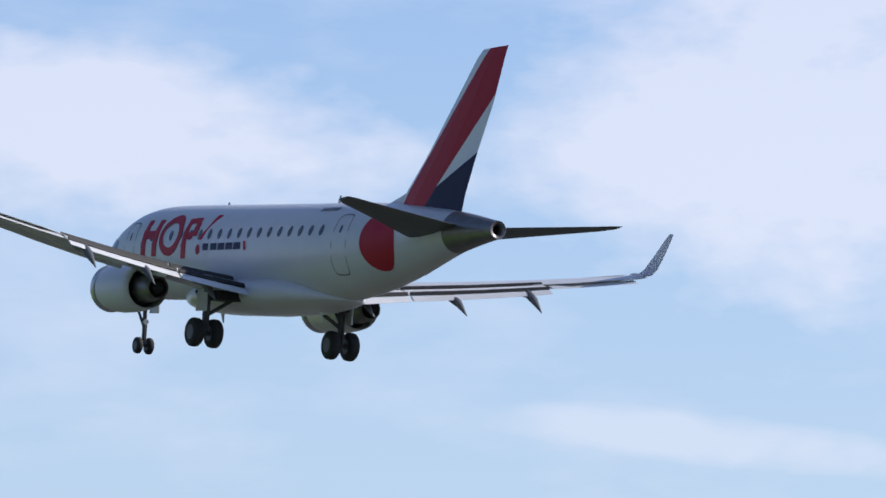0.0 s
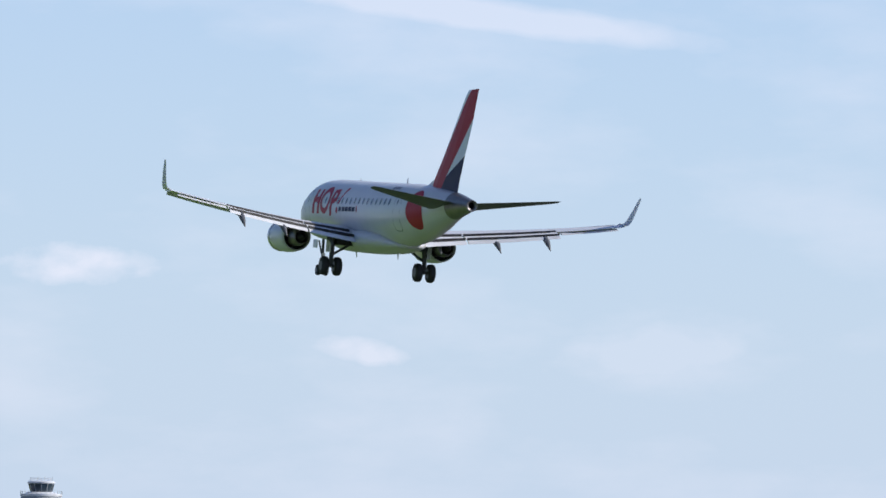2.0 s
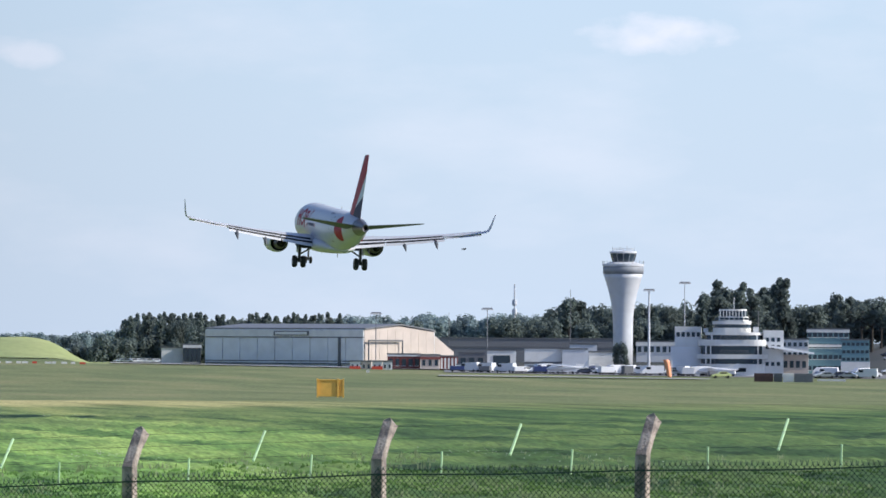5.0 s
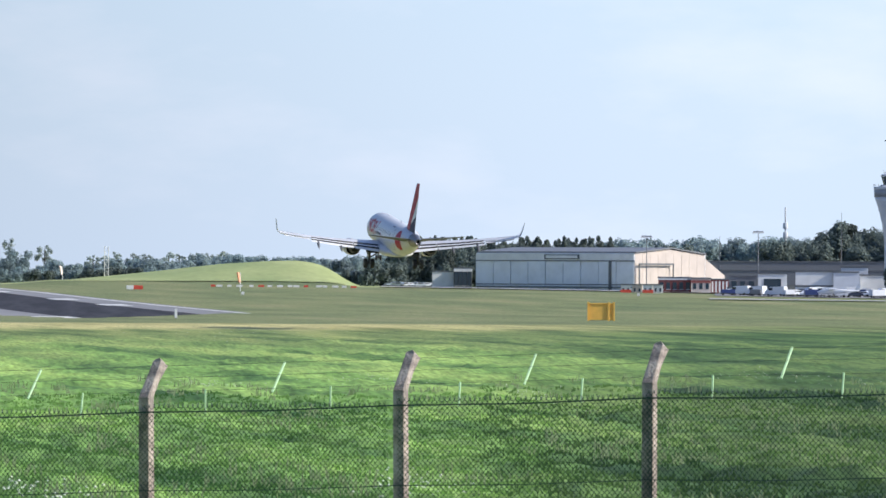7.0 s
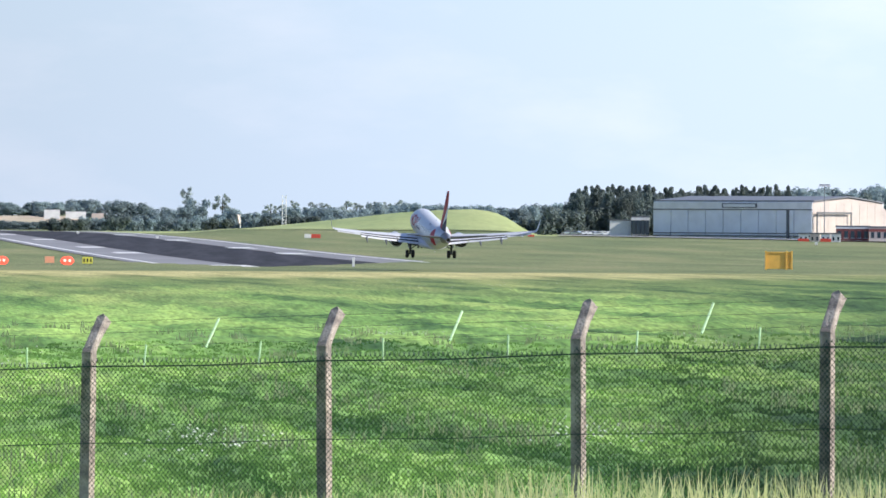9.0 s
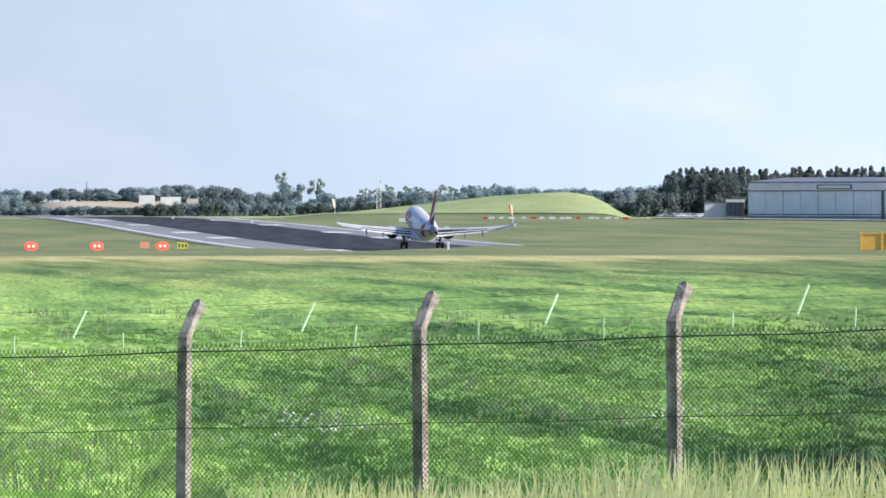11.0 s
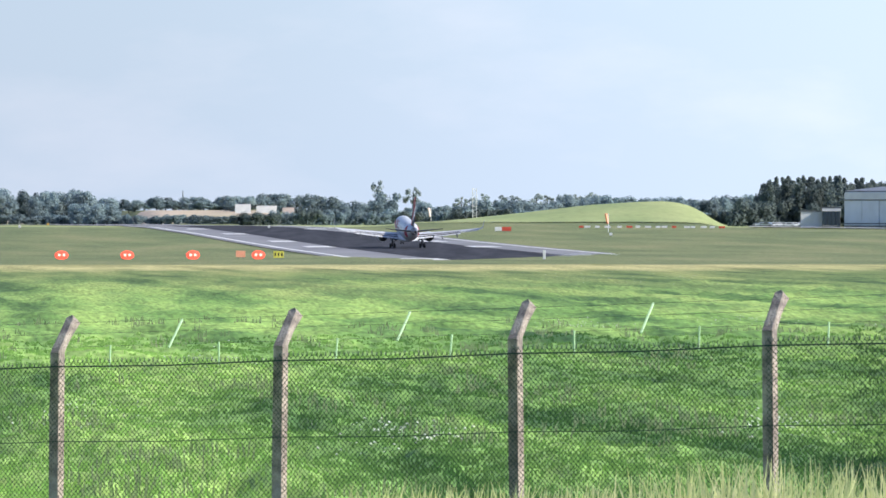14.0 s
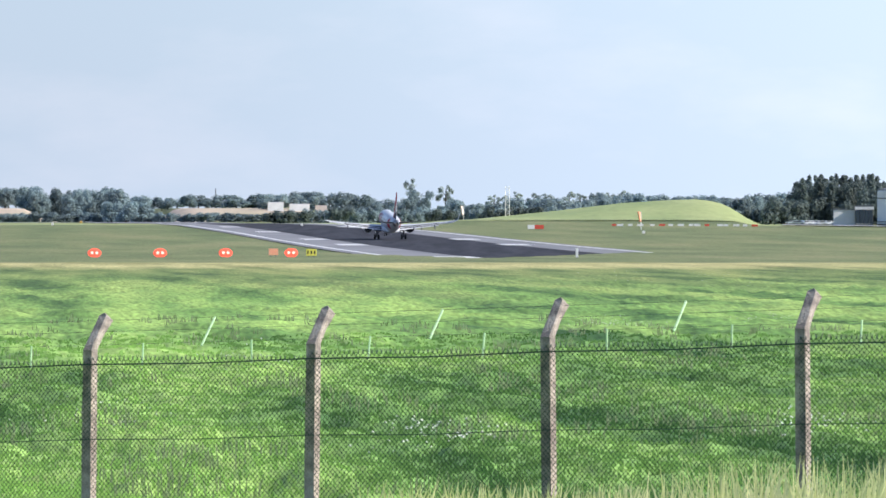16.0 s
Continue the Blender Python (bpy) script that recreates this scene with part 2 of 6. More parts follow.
    right_tones = ramp(clumps, [(0.33, (0.022, 0.055, 0.016)), (0.46, (0.06, 0.12, 0.032)), (0.62, (0.13, 0.2, 0.055))])
    c = mixed(right, c, right_tones)
    dry = ramp(clumps, [(0.3, (0.24, 0.24, 0.085)), (0.6, (0.5, 0.45, 0.2))])
    edge = calc("MULTIPLY_ADD", clumps, 60.0, far)
    c = mixed(calc("MULTIPLY", rise(edge, 610, 670), calc("MULTIPLY_ADD", right, -0.75, 1.0)), c, dry)
    streak = field((0.3, 0.06, 1), 0.2, 4, 0.55)
    mown = ramp(streak, [(0.32, (0.12, 0.155, 0.065)), (0.5, (0.175, 0.2, 0.085)), (0.68, (0.235, 0.235, 0.11))])
    c = mixed(rise(edge, 712, 735), c, mown)
    g = nt.nodes.new("ShaderNodeMapRange")
    g.inputs["From Min"].default_value, g.inputs["From Max"].default_value = 0.3, 0.7
    g.inputs["To Min"].default_value, g.inputs["To Max"].default_value = 0.6, 1.4
    nt.links.new(fine, g.inputs["Value"])
    c = mixed(1.0, c, g.outputs[0], "MULTIPLY")
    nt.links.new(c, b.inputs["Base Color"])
    bp = nt.nodes.new("ShaderNodeBump")
    bp.inputs["Strength"].default_value, bp.inputs["Distance"].default_value = 0.8, 0.03
    nt.links.new(fine, bp.inputs["Height"])
    nt.links.new(bp.outputs[0], b.inputs["Normal"])
    return m


GRASS = grass_paint()
MOUND_GRASS = material("mound_grass", (0.36, 0.4, 0.155), 0.9, vary=0.12, scale=0.05, fine=0.5, coords="World", second=(0.25, 0.31, 0.11), stretch=(1, 0.3, 1))
FIELD = material("stubble_field", (0.56, 0.44, 0.33), 0.9, vary=0.12, scale=0.02, fine=0.2, coords="World", second=(0.42, 0.36, 0.22))
# Dark ground for asphalt and track, and for unseen ground that limits bounce.
DARK_GROUND = material("dark_neutral_ground", (0.06, 0.06, 0.055), 0.9, vary=0.2, scale=0.02, fine=0.3, coords="World", second=(0.04, 0.045, 0.035))
BLADE = material("grass_blade", (0.4, 0.62, 0.16), 0.7, vary=0.25, scale=0.2, fine=5, coords="World", second=(0.09, 0.2, 0.05), stretch=(1, 0.085, 1), lie=LIE)
DARK_BLADE = material("dark_grass_blade", (0.19, 0.32, 0.085), 0.7, vary=0.25, scale=0.2, fine=5, coords="World", second=(0.04, 0.09, 0.025), stretch=(1, 0.085, 1), lie=LIE)
STRAW = material("straw_blade", (0.88, 0.82, 0.44), 0.8, vary=0.2, scale=1.0, fine=9, coords="World", second=(0.66, 0.66, 0.27))
FLOWER = material("white_flower", (0.7, 0.72, 0.6), 0.8, vary=0.1)
ASPHALT = material("runway_asphalt", (0.25, 0.25, 0.26), 0.95, vary=0.08, scale=0.03, fine=1.5, coords="World", second=(0.2, 0.2, 0.21), gloss=0.2)
RUBBER = material("rubber_marks", (0.028, 0.028, 0.034), 0.95, vary=0.2, scale=0.3, fine=1.0, coords="World", second=(0.05, 0.05, 0.058), stretch=(1, 0.05, 1), gloss=0.15)
PAINT = material("runway_paint", (0.72, 0.72, 0.7), 0.8, vary=0.12, scale=0.2, coords="World")
CONCRETE = material("fence_concrete", (0.42, 0.355, 0.3), 0.9, vary=0.18, scale=7, fine=30, bump=0.8, second=(0.2, 0.165, 0.145))
WIRE = material("green_wire", (0.012, 0.04, 0.026), 0.5, vary=0.1)
DROPPER = material("pale_green_dropper", (0.5, 0.72, 0.4), 0.5, vary=0.08)
YELLOW = material("yellow_panel", (0.8, 0.46, 0.09), 0.6, vary=0.06, scale=1.0)
CLAD = material("grey_cladding", (0.74, 0.77, 0.81), 0.55, vary=0.05, scale=0.3)
CREAM = material("cream_cladding", (0.55, 0.475, 0.42), 0.6, vary=0.06, scale=0.3)
ROOF = material("dark_roof", (0.13, 0.14, 0.15), 0.7, vary=0.1)
RENDER_WHITE = material("white_render", (0.74, 0.74, 0.72), 0.7, vary=0.06, scale=0.4)
BRICK = material("dark_red_brick", (0.26, 0.08, 0.07), 0.8, vary=0.15, scale=1.0)
BROWN_STEEL = material("brown_steel", (0.1, 0.055, 0.05), 0.6, vary=0.12, scale=0.8)
COLLAR = material("grey_louvres", (0.3, 0.32, 0.35), 0.6, vary=0.08, scale=0.8)
GLASS = material("dark_glass", (0.03, 0.05, 0.07), 0.08, vary=0.05)
TOWER_GREY = material("tower_cladding", (0.62, 0.64, 0.67), 0.45, vary=0.04, scale=0.5)
BLUE_PANEL = material("blue_panel", (0.03, 0.05, 0.16), 0.4, vary=0.1, scale=0.5)
TEAL = material("teal_panel", (0.16, 0.3, 0.34), 0.5, vary=0.08)
# Leaf colours raised and blued: distance haze put into the base colour.
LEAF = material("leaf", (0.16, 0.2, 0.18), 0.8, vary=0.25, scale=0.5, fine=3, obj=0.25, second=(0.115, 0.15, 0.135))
HAZED_LEAF = material("hazed_leaf", (0.28, 0.36, 0.36), 0.85, vary=0.2, scale=0.5, fine=3, obj=0.3, second=(0.22, 0.29, 0.3))
# Darker leaf that every tree nearer than 1320 m takes, of any kind.
NEAR_LEAF = material("dark_near_leaf", (0.035, 0.05, 0.045), 0.85, vary=0.25, scale=0.5, fine=3, obj=0.15, second=(0.022, 0.034, 0.03))
# Open crowns stand far off; haze is put into this grey-blue too.
HAZED_AIRY_LEAF = material("hazed_airy_leaf", (0.36, 0.42, 0.38), 0.8, vary=0.2, scale=0.5, fine=3, obj=0.2, second=(0.28, 0.34, 0.31))
BARK = material("bark", (0.05, 0.043, 0.036), 0.9, vary=0.2)
SIGNAL_RED = material("signal_red", (0.6, 0.07, 0.04), 0.6, vary=0.06)
ORANGE = material("windsock_orange", (0.88, 0.38, 0.22), 0.7, vary=0.05)
PAPI_GLOW = glow("halo_red", (1.0, 0.085, 0.05), 1.05)
PAPI_CORE = glow("lamp_core", (1.0, 0.4, 0.32), 1.6)

for m in (BLADE, DARK_BLADE, STRAW, LEAF, HAZED_LEAF, HAZED_AIRY_LEAF, NEAR_LEAF):
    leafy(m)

# ---- mesh helpers ----


def part(name, bm, mat, parent=None, label="", smooth=False):
    """One bmesh becomes one mesh object, under a thing or a part."""
    me = bpy.data.meshes.new(name)
    bm.normal_update()
    bm.to_mesh(me)
    bm.free()
    for m in (mat if isinstance(mat, (list, tuple)) else [mat]):
        me.materials.append(m)
    if smooth:
        me.shade_smooth()
    ob = new(name, me)
    if parent:
        ob.parent = parent
    return tagged(ob, label)


def box(bm, x0, x1, y0, y1, z0, z1, m=None):
    vs = [bm.verts.new(m @ Vector(p) if m else p) for p in itertools.product((x0, x1), (y0, y1), (z0, z1))]
    for f in ((0, 1, 3, 2), (4, 6, 7, 5), (0, 4, 5, 1), (2, 3, 7, 6), (0, 2, 6, 4), (1, 5, 7, 3)):
        bm.faces.new([vs[i] for i in f])
    return vs


def block(name, x0, x1, y0, y1, z0, z1, mat, parent=None, label="", bevel=0.0, m=None):
    bm = bmesh.new()
    box(bm, x0, x1, y0, y1, z0, z1, m)
    if bevel:
        bmesh.ops.bevel(bm, geom=bm.edges[:], offset=bevel, segments=2, affect="EDGES", profile=0.7)
    return part(name, bm, mat, parent, label)


def loft(bm, rings, caps=True, closed=True):
    """Skin over rings of equally many points."""
    vr = [[bm.verts.new(p) for p in r] for r in rings]
    n = len(vr[0])
    for a, b in zip(vr, vr[1:]):
        for i in range(n if closed else n - 1):
            j = (i + 1) % n
            bm.faces.new((a[i], a[j], b[j], b[i]))
    if caps:
        bm.faces.new(vr[0][::-1])
        bm.faces.new(vr[-1])
    return vr


def tube(bm, p, q, r, r2=None, n=8, caps=True):
    p, q = Vector(p), Vector(q)
    d = (q - p).normalized()
    a = d.orthogonal().normalized()
    b = d.cross(a)
    ang = [2 * math.pi * i / n for i in range(n)]
    loft(bm, [[p + (a * math.cos(t) + b * math.sin(t)) * r for t in ang], [q + (a * math.cos(t) + b * math.sin(t)) * (r if r2 is None else r2) for t in ang]], caps)


def rod(name, p, q, r, mat, parent=None, label="", r2=None, n=8):
    bm = bmesh.new()
    tube(bm, p, q, r, r2, n)
    return part(name, bm, mat, parent, label, smooth=False)


def spin(bm, profile, centre, axis="z", n=24):
    """A body of revolution from (radius, along) pairs."""
    rings = []
    for r, h in profile:
        ring = []
        for i in range(n):
            t = 2 * math.pi * i / n
            c, s = r * math.cos(t), r * math.sin(t)
            ring.append(Vector(centre) + Vector({"z": (c, s, h), "y": (c, h, s), "x": (h, c, s)}[axis]))
        rings.append(ring)
    loft(bm, rings)


def empty(name, m=None, label="", category="", group="", kind=""):
    ob = new(name)
    if m is not None:
        ob.matrix_basis = m
    return tagged(ob, label, category, group, kind)


# ---- ground ----
ALONG = Vector((-math.sin(HEADING), math.cos(HEADING), 0))
RIGHT = Vector((math.cos(HEADING), math.sin(HEADING), 0))


def lane(s, l, z=0.0):
    """A place by its way along the runway and its distance right of the centre line."""
    return ALONG * s + RIGHT * (OFFSET + l) + Vector((0, 0, z))


def at(bearing, d, z=0.0):
    a = bearing / UNIT
    return Vector((d * math.sin(a), d * math.cos(a), z))


def step(a, b, x):
    t = min(1.0, max(0.0, (x - a) / (b - a)))
    return t * t * (3 - 2 * t)


def runway_z(s):
    return float(np.interp(s, [500, 833, 890, 940, 1024, 1139, 1300, 1512, 1700, 2100, 3000, 4500], [0.2, 0.08, 0.2, 0.35, 0.64, 1.2, 2.1, 2.95, 3.0, 2.2, 1.3, 1.0]))


def ground_z(x, y):
    d = math.hypot(x, y)
    z = float(np.interp(d, [0, 20, 40, 58, 75, 130, 300, 500, 660, 760, 900, 1500, 2000, 2600, 3500, 5000],
                        [5.2, 5.0, 4.3, 3.6, 3.25, 2.4, 1.4, 1.1, 0.85, 0.55, 0.3, 0.8, 1.3, 3.2, 5.0, 5.0]))
    z += 0.22 * max(0, 1 - d / 700) * noise.noise((x * 0.05, y * 0.03, 0)) + 0.08 * max(0, 1 - d / 300) * noise.noise((x * 0.4, y * 0.25, 3))
    if 60 < d < 620 and abs(x) < 0.32 * y:
        f = step(60, 80, d) * step(620, 380, d)
        z += f * (0.42 * noise.noise((x * 0.42 + 0.1 * y, y * 0.1, 11)) + 0.13 * noise.noise((x * 1.5, y * 0.45, 7)) + 0.06 * noise.noise((x * 4.0, y * 1.3, 5)))
    s, l = x * ALONG.x + y * ALONG.y, x * RIGHT.x + y * RIGHT.y - OFFSET
    w = step(300, 90, abs(l)) * step(900, 1100, s)
    z = z + (runway_z(s) - z) * w
    b = math.atan2(x, y) * UNIT
    z += 1.1 * step(1470, 1565, d) * step(1950, 1750, d) * step(-80, 40, b) * step(570, 500, b)
    z += 6.0 * step(1590, 1660, d) * step(1820, 1690, d) * float(np.interp(b, [40, 116, 216, 316, 400, 450, 485, 512, 540, 565], [0, 0.2, 0.48, 0.8, 0.95, 1.0, 0.88, 0.58, 0.2, 0]))
    z += 7.0 * step(1620, 1900, d) * step(1850, 1980, b) * step(3400, 2600, b)
    z += 6.5 * step(2550, 2960, d) * step(-140, -280, b)
    z += 4.0 * step(1820, 2000, d) * step(1150, 1500, b) * step(2000, 1850, b)
    start = 792 + max(0.0, l + 14) * 3.6 + max(0.0, -14 - l) * 9
    w = step(40, 27, abs(l)) * step(start, start + 22, s)
    return z + (runway_z(s) - 0.12 - z) * w


def ground():
    fine = [radians(-7 + 0.08 * i) for i in range(0, 263)]
    coarse = [radians(14.2 + i * 1.0) for i in range(0, 339, 1)]
    angles = [a for a in fine + coarse if a < radians(353)]
    radii = [0.0]
    r = 4.0
    while r < 4900:
        radii.append(r)
        r *= 1.0055 if 62 < r < 330 else 1.012 if r < 650 else 1.028
    radii.append(4950)
    verts, faces, mats = [], [], []
    n = len(angles)
    for r in radii:
        for a in angles:
            x, y = r * math.sin(a), r * math.cos(a)
            verts.append((x, y, ground_z(x, y)))
    for i in range(len(radii) - 1):
        rm = (radii[i] + radii[i + 1]) / 2
        for j in range(n):
            k = (j + 1) % n
            faces.append((i * n + j, (i + 1) * n + j, (i + 1) * n + k, i * n + k))
            aa = math.degrees(angles[j])
            # unseen ground beyond the pan, kept dark grey to cut green bounce
            outside = aa > 14.1 or aa < -6 or (aa > 12.3 and rm < 540) or (aa > 11.7 and rm < 270) or (aa > 10.2 and rm < 140)
            bb = angles[j] * UNIT
            if 2600 < rm < 2960 and bb < -170:
                mats.append(1)
            elif 1585 < rm < 2120 and bb < 620:
                mats.append(2)
            else:
                mats.append(3 if (outside and rm > 90) or (rm > 1390 and bb > 1190) else 0)
    me = bpy.data.meshes.new("ground")
    me.from_pydata(verts, [], faces)
    for m in (GRASS, FIELD, MOUND_GRASS, DARK_GROUND):
        me.materials.append(m)
    me.polygons.foreach_set("material_index", mats)
    me.shade_smooth()
    tagged(new("ground", me), "grass airfield, long and green outside the runway strip", "ground", kind="structure")


ground()


def strip(name, s0, s1, l0, l1, mat, lift, parent=None, label="", n=60):
    bm = bmesh.new()
    rows = []
    for i in range(n + 1):
        s = s0 + (s1 - s0) * i / n
        z = runway_z(s) + lift
        rows.append([bm.verts.new(lane(s, l, z)) for l in (l0, l1)])
    for a, b in zip(rows, rows[1:]):
        bm.faces.new((a[0], a[1], b[1], b[0]))
    return part(name, bm, mat, parent, label)


def runway():
    r = strip("runway", 600, 3300, -24.5, 24.5, ASPHALT, 0.0, n=140)
    tagged(r, "long grey asphalt runway with dark tyre marks", "runway", kind="structure")
    strip("rubber_marks", 640, 1700, -11.5, 13.5, RUBBER, 0.03, r, "black rubber marks of many landings")
    for l in (-22.2, 22.2):
        strip("edge_line", 600, 3200, l - 0.55, l + 0.55, PAINT, 0.05, r, "white edge line", n=120)
    for s, long in ((815, 40), (1032, 22), (1130, 22), (1285, 22), (1440, 22)):
        for sgn in (-1, 1):
            w = 3.4 if long > 30 else 2.4
            strip("touchdown_mark", s, s + long, sgn * 14.5 - w, sgn * 14.5 + w, PAINT, 0.06, r, "white touchdown mark", n=6)


runway()

# ---- the airliner ----
# Own space: x right, y forward, z up; origin on the ground under the main wheels. aft: metres behind the nose tip.
GEAR = 13.4
SECTIONS = [  # aft, centre height, half width, half height
    (0.0, 2.62, 0.03, 0.03), (0.15, 2.63, 0.27, 0.27), (0.5, 2.68, 0.55, 0.55), (1.2, 2.8, 0.92, 0.92), (2.2, 2.98, 1.22, 1.3), (3.4, 3.12, 1.41, 1.55),
    (4.6, 3.18, 1.49, 1.65), (6.0, 3.19, 1.505, 1.675), (12.0, 3.19, 1.505, 1.675), (18.5, 3.19, 1.505, 1.675), (20.0, 3.25, 1.47, 1.61),
    (21.5, 3.37, 1.38, 1.48), (23.0, 3.52, 1.22, 1.3), (24.5, 3.67, 1.0, 1.08), (26.0, 3.79, 0.77, 0.83), (27.0, 3.85, 0.62, 0.66),
    (28.3, 3.87, 0.45, 0.47), (29.2, 3.87, 0.33, 0.34), (29.6, 3.87, 0.28, 0.29)]
SEC = np.array(SECTIONS)
SEC[:, 1] += 0.1 * np.clip((24.0 - SEC[:, 0]) / 4, 0, 1) + 0.16 * np.clip((18.0 - SEC[:, 0]) / 12, 0, 1)
SEC[:, 0] = np.where(SEC[:, 0] < 6, 6 - (6 - SEC[:, 0]) * 1.09, SEC[:, 0])


def section(aft):
    a = SEC[:, 0]
    i = int(np.clip(np.searchsorted(a, aft) - 1, 0, len(a) - 2))
    t = (aft - a[i]) / (a[i + 1] - a[i])
    # Catmull-Rom between the stations
    p0, p1, p2, p3 = SEC[max(i - 1, 0), 1:], SEC[i, 1:], SEC[i + 1, 1:], SEC[min(i + 2, len(a) - 1), 1:]
    h0, h1, h2 = a[i] - a[max(i - 1, 0)], a[i + 1] - a[i], a[min(i + 2, len(a) - 1)] - a[i + 1]
    m1 = (p2 - p0) / max(h0 + h1, 1e-6) * h1
    m2 = (p3 - p1) / max(h1 + h2, 1e-6) * h1
    v = (2 * t**3 - 3 * t**2 + 1) * p1 + (t**3 - 2 * t**2 + t) * m1 + (-2 * t**3 + 3 * t**2) * p2 + (t**3 - t**2) * m2
    return v


def skin(aft, angle, out=0.0):
    """A point of the hull; angle: degrees from the right side over the top."""
    zc, w, h = section(aft)
    c, s = math.cos(radians(angle)), math.sin(radians(angle))
    return Vector(((w + out) * c, GEAR - aft, zc + (h + out) * s))


def skin_at(aft, z, sgn, out=0.0):
    """A point of the hull at a height on the left (sgn -1) or right side."""
    zc, w, h = section(aft)
    s = max(-1.0, min(1.0, (z - zc) / h))
    c = math.sqrt(max(0.0, 1 - s * s))
    return Vector((sgn * (w + out) * c, GEAR - aft, zc + (h + out) * s))


def decal(name, shape, sgn, mat, parent, out=0.012, label="", cuts=0):
    """A painted patch on the hull from an outline in (aft, height), fanned from its middle in rings."""
    bm = bmesh.new()
    ca, cz = sum(p[0] for p in shape) / len(shape), sum(p[1] for p in shape) / len(shape)
    rings = []
    k = 4 + cuts
    for i in range(1, k + 1):
        f = i / k
        rings.append([bm.verts.new(skin_at(ca + (a - ca) * f, cz + (z - cz) * f, sgn, out)) for a, z in shape])
    mid = bm.verts.new(skin_at(ca, cz, sgn, out))
    n = len(shape)
    for i in range(n):
        j = (i + 1) % n
        bm.faces.new((mid, rings[0][j], rings[0][i]))
        for a, b in zip(rings, rings[1:]):
            bm.faces.new((a[i], a[j], b[j], b[i]))
    return part(name, bm, mat, parent, label, smooth=True)


def quad(a0, z0, a1, z1, lean=0.0, n=3):
    """Outline of an upright bar with subdivided sides; lean shifts the top forward."""
    pts = []
    for i in range(n):
        pts.append((a0 + (a1 - a0) * i / n, z0))
    for i in range(n):
        pts.append((a1 - lean * i / n, z0 + (z1 - z0) * i / n))
    for i in range(n):
        pts.append((a1 - lean + (a0 - a1) * i / n, z1))
    for i in range(n):
        pts.append((a0 - lean + lean * i / n, z1 + (z0 - z1) * i / n))
    return pts


def oval(a, z, ra, rz, n=16, square=1.0):
    """An oval outline; square below 1 turns it into a rounded rectangle."""
    pts = []
    for i in range(n):
        c, s = math.cos(2 * math.pi * i / n), math.sin(2 * math.pi * i / n)
        pts.append((a + ra * math.copysign(abs(c) ** square, c), z + rz * math.copysign(abs(s) ** square, s)))
    return pts


def ring_patch(name, a, z, ra, rz, width, sgn, mat, parent, out=0.014, n=40, label="", square=1.0):
    bm = bmesh.new()
    r0 = [bm.verts.new(skin_at(p, q, sgn, out)) for p, q in oval(a, z, ra, rz, n, square)]
    r1 = [bm.verts.new(skin_at(p, q, sgn, out)) for p, q in oval(a, z, ra - width, rz - width, n, square)]
    for i in range(n):
        bm.faces.new((r0[i], r0[(i + 1) % n], r1[(i + 1) % n], r1[i]))
    return part(name, bm, mat, parent, label, smooth=True)


def foil(le, te, thick, n=9):
    """Closed aerofoil ring between a leading and a trailing point, thickness upward."""
    le, te = Vector(le), Vector(te)
    prof = [(0, 0), (0.02, 0.32), (0.1, 0.75), (0.3, 1.0), (0.55, 0.85), (0.8, 0.42), (1.0, 0.04)]
    up = [le.lerp(te, f) + Vector((0, 0, thick * 0.55 * h)) for f, h in prof]
    lo = [le.lerp(te, f) - Vector((0, 0, thick * 0.45 * h)) for f, h in prof[-1:0:-1]]
    return up + lo


def side_foil(le, te, thick):
    """The same with its thickness sideways, for the fin."""
    le, te = Vector(le), Vector(te)
    prof = [(0, 0), (0.02, 0.32), (0.1, 0.75), (0.3, 1.0), (0.55, 0.85), (0.8, 0.42), (1.0, 0.04)]
    return [le.lerp(te, f) + Vector((thick * 0.5 * h, 0, 0)) for f, h in prof] + [le.lerp(te, f) - Vector((thick * 0.5 * h, 0, 0)) for f, h in prof[-1:0:-1]]


def wing_at(y):
    """Leading edge, trailing edge (aft), height and thickness of the wing at a half span y."""
    lead = np.interp(y, [1.2, 4.2, 12.7], [9.1, 11.0, 15.75])
    trail = np.interp(y, [1.2, 4.4, 12.7], [14.6, 14.75, 17.05])
    z = 2.24 + 0.074 * (y - 1.2) + 0.0045 * (y - 1.2) ** 2
    return lead, trail, z, float(np.interp(y, [1.2, 4.4, 12.7], [0.62, 0.42, 0.15]))


def side_tube(bm, pts, radii, n=12):
    rings = []
    for p, r in zip(pts, radii):
        rings.append([Vector(p) + Vector((r * math.cos(2 * math.pi * i / n), 0, r * math.sin(2 * math.pi * i / n))) for i in range(n)])
    loft(bm, rings)


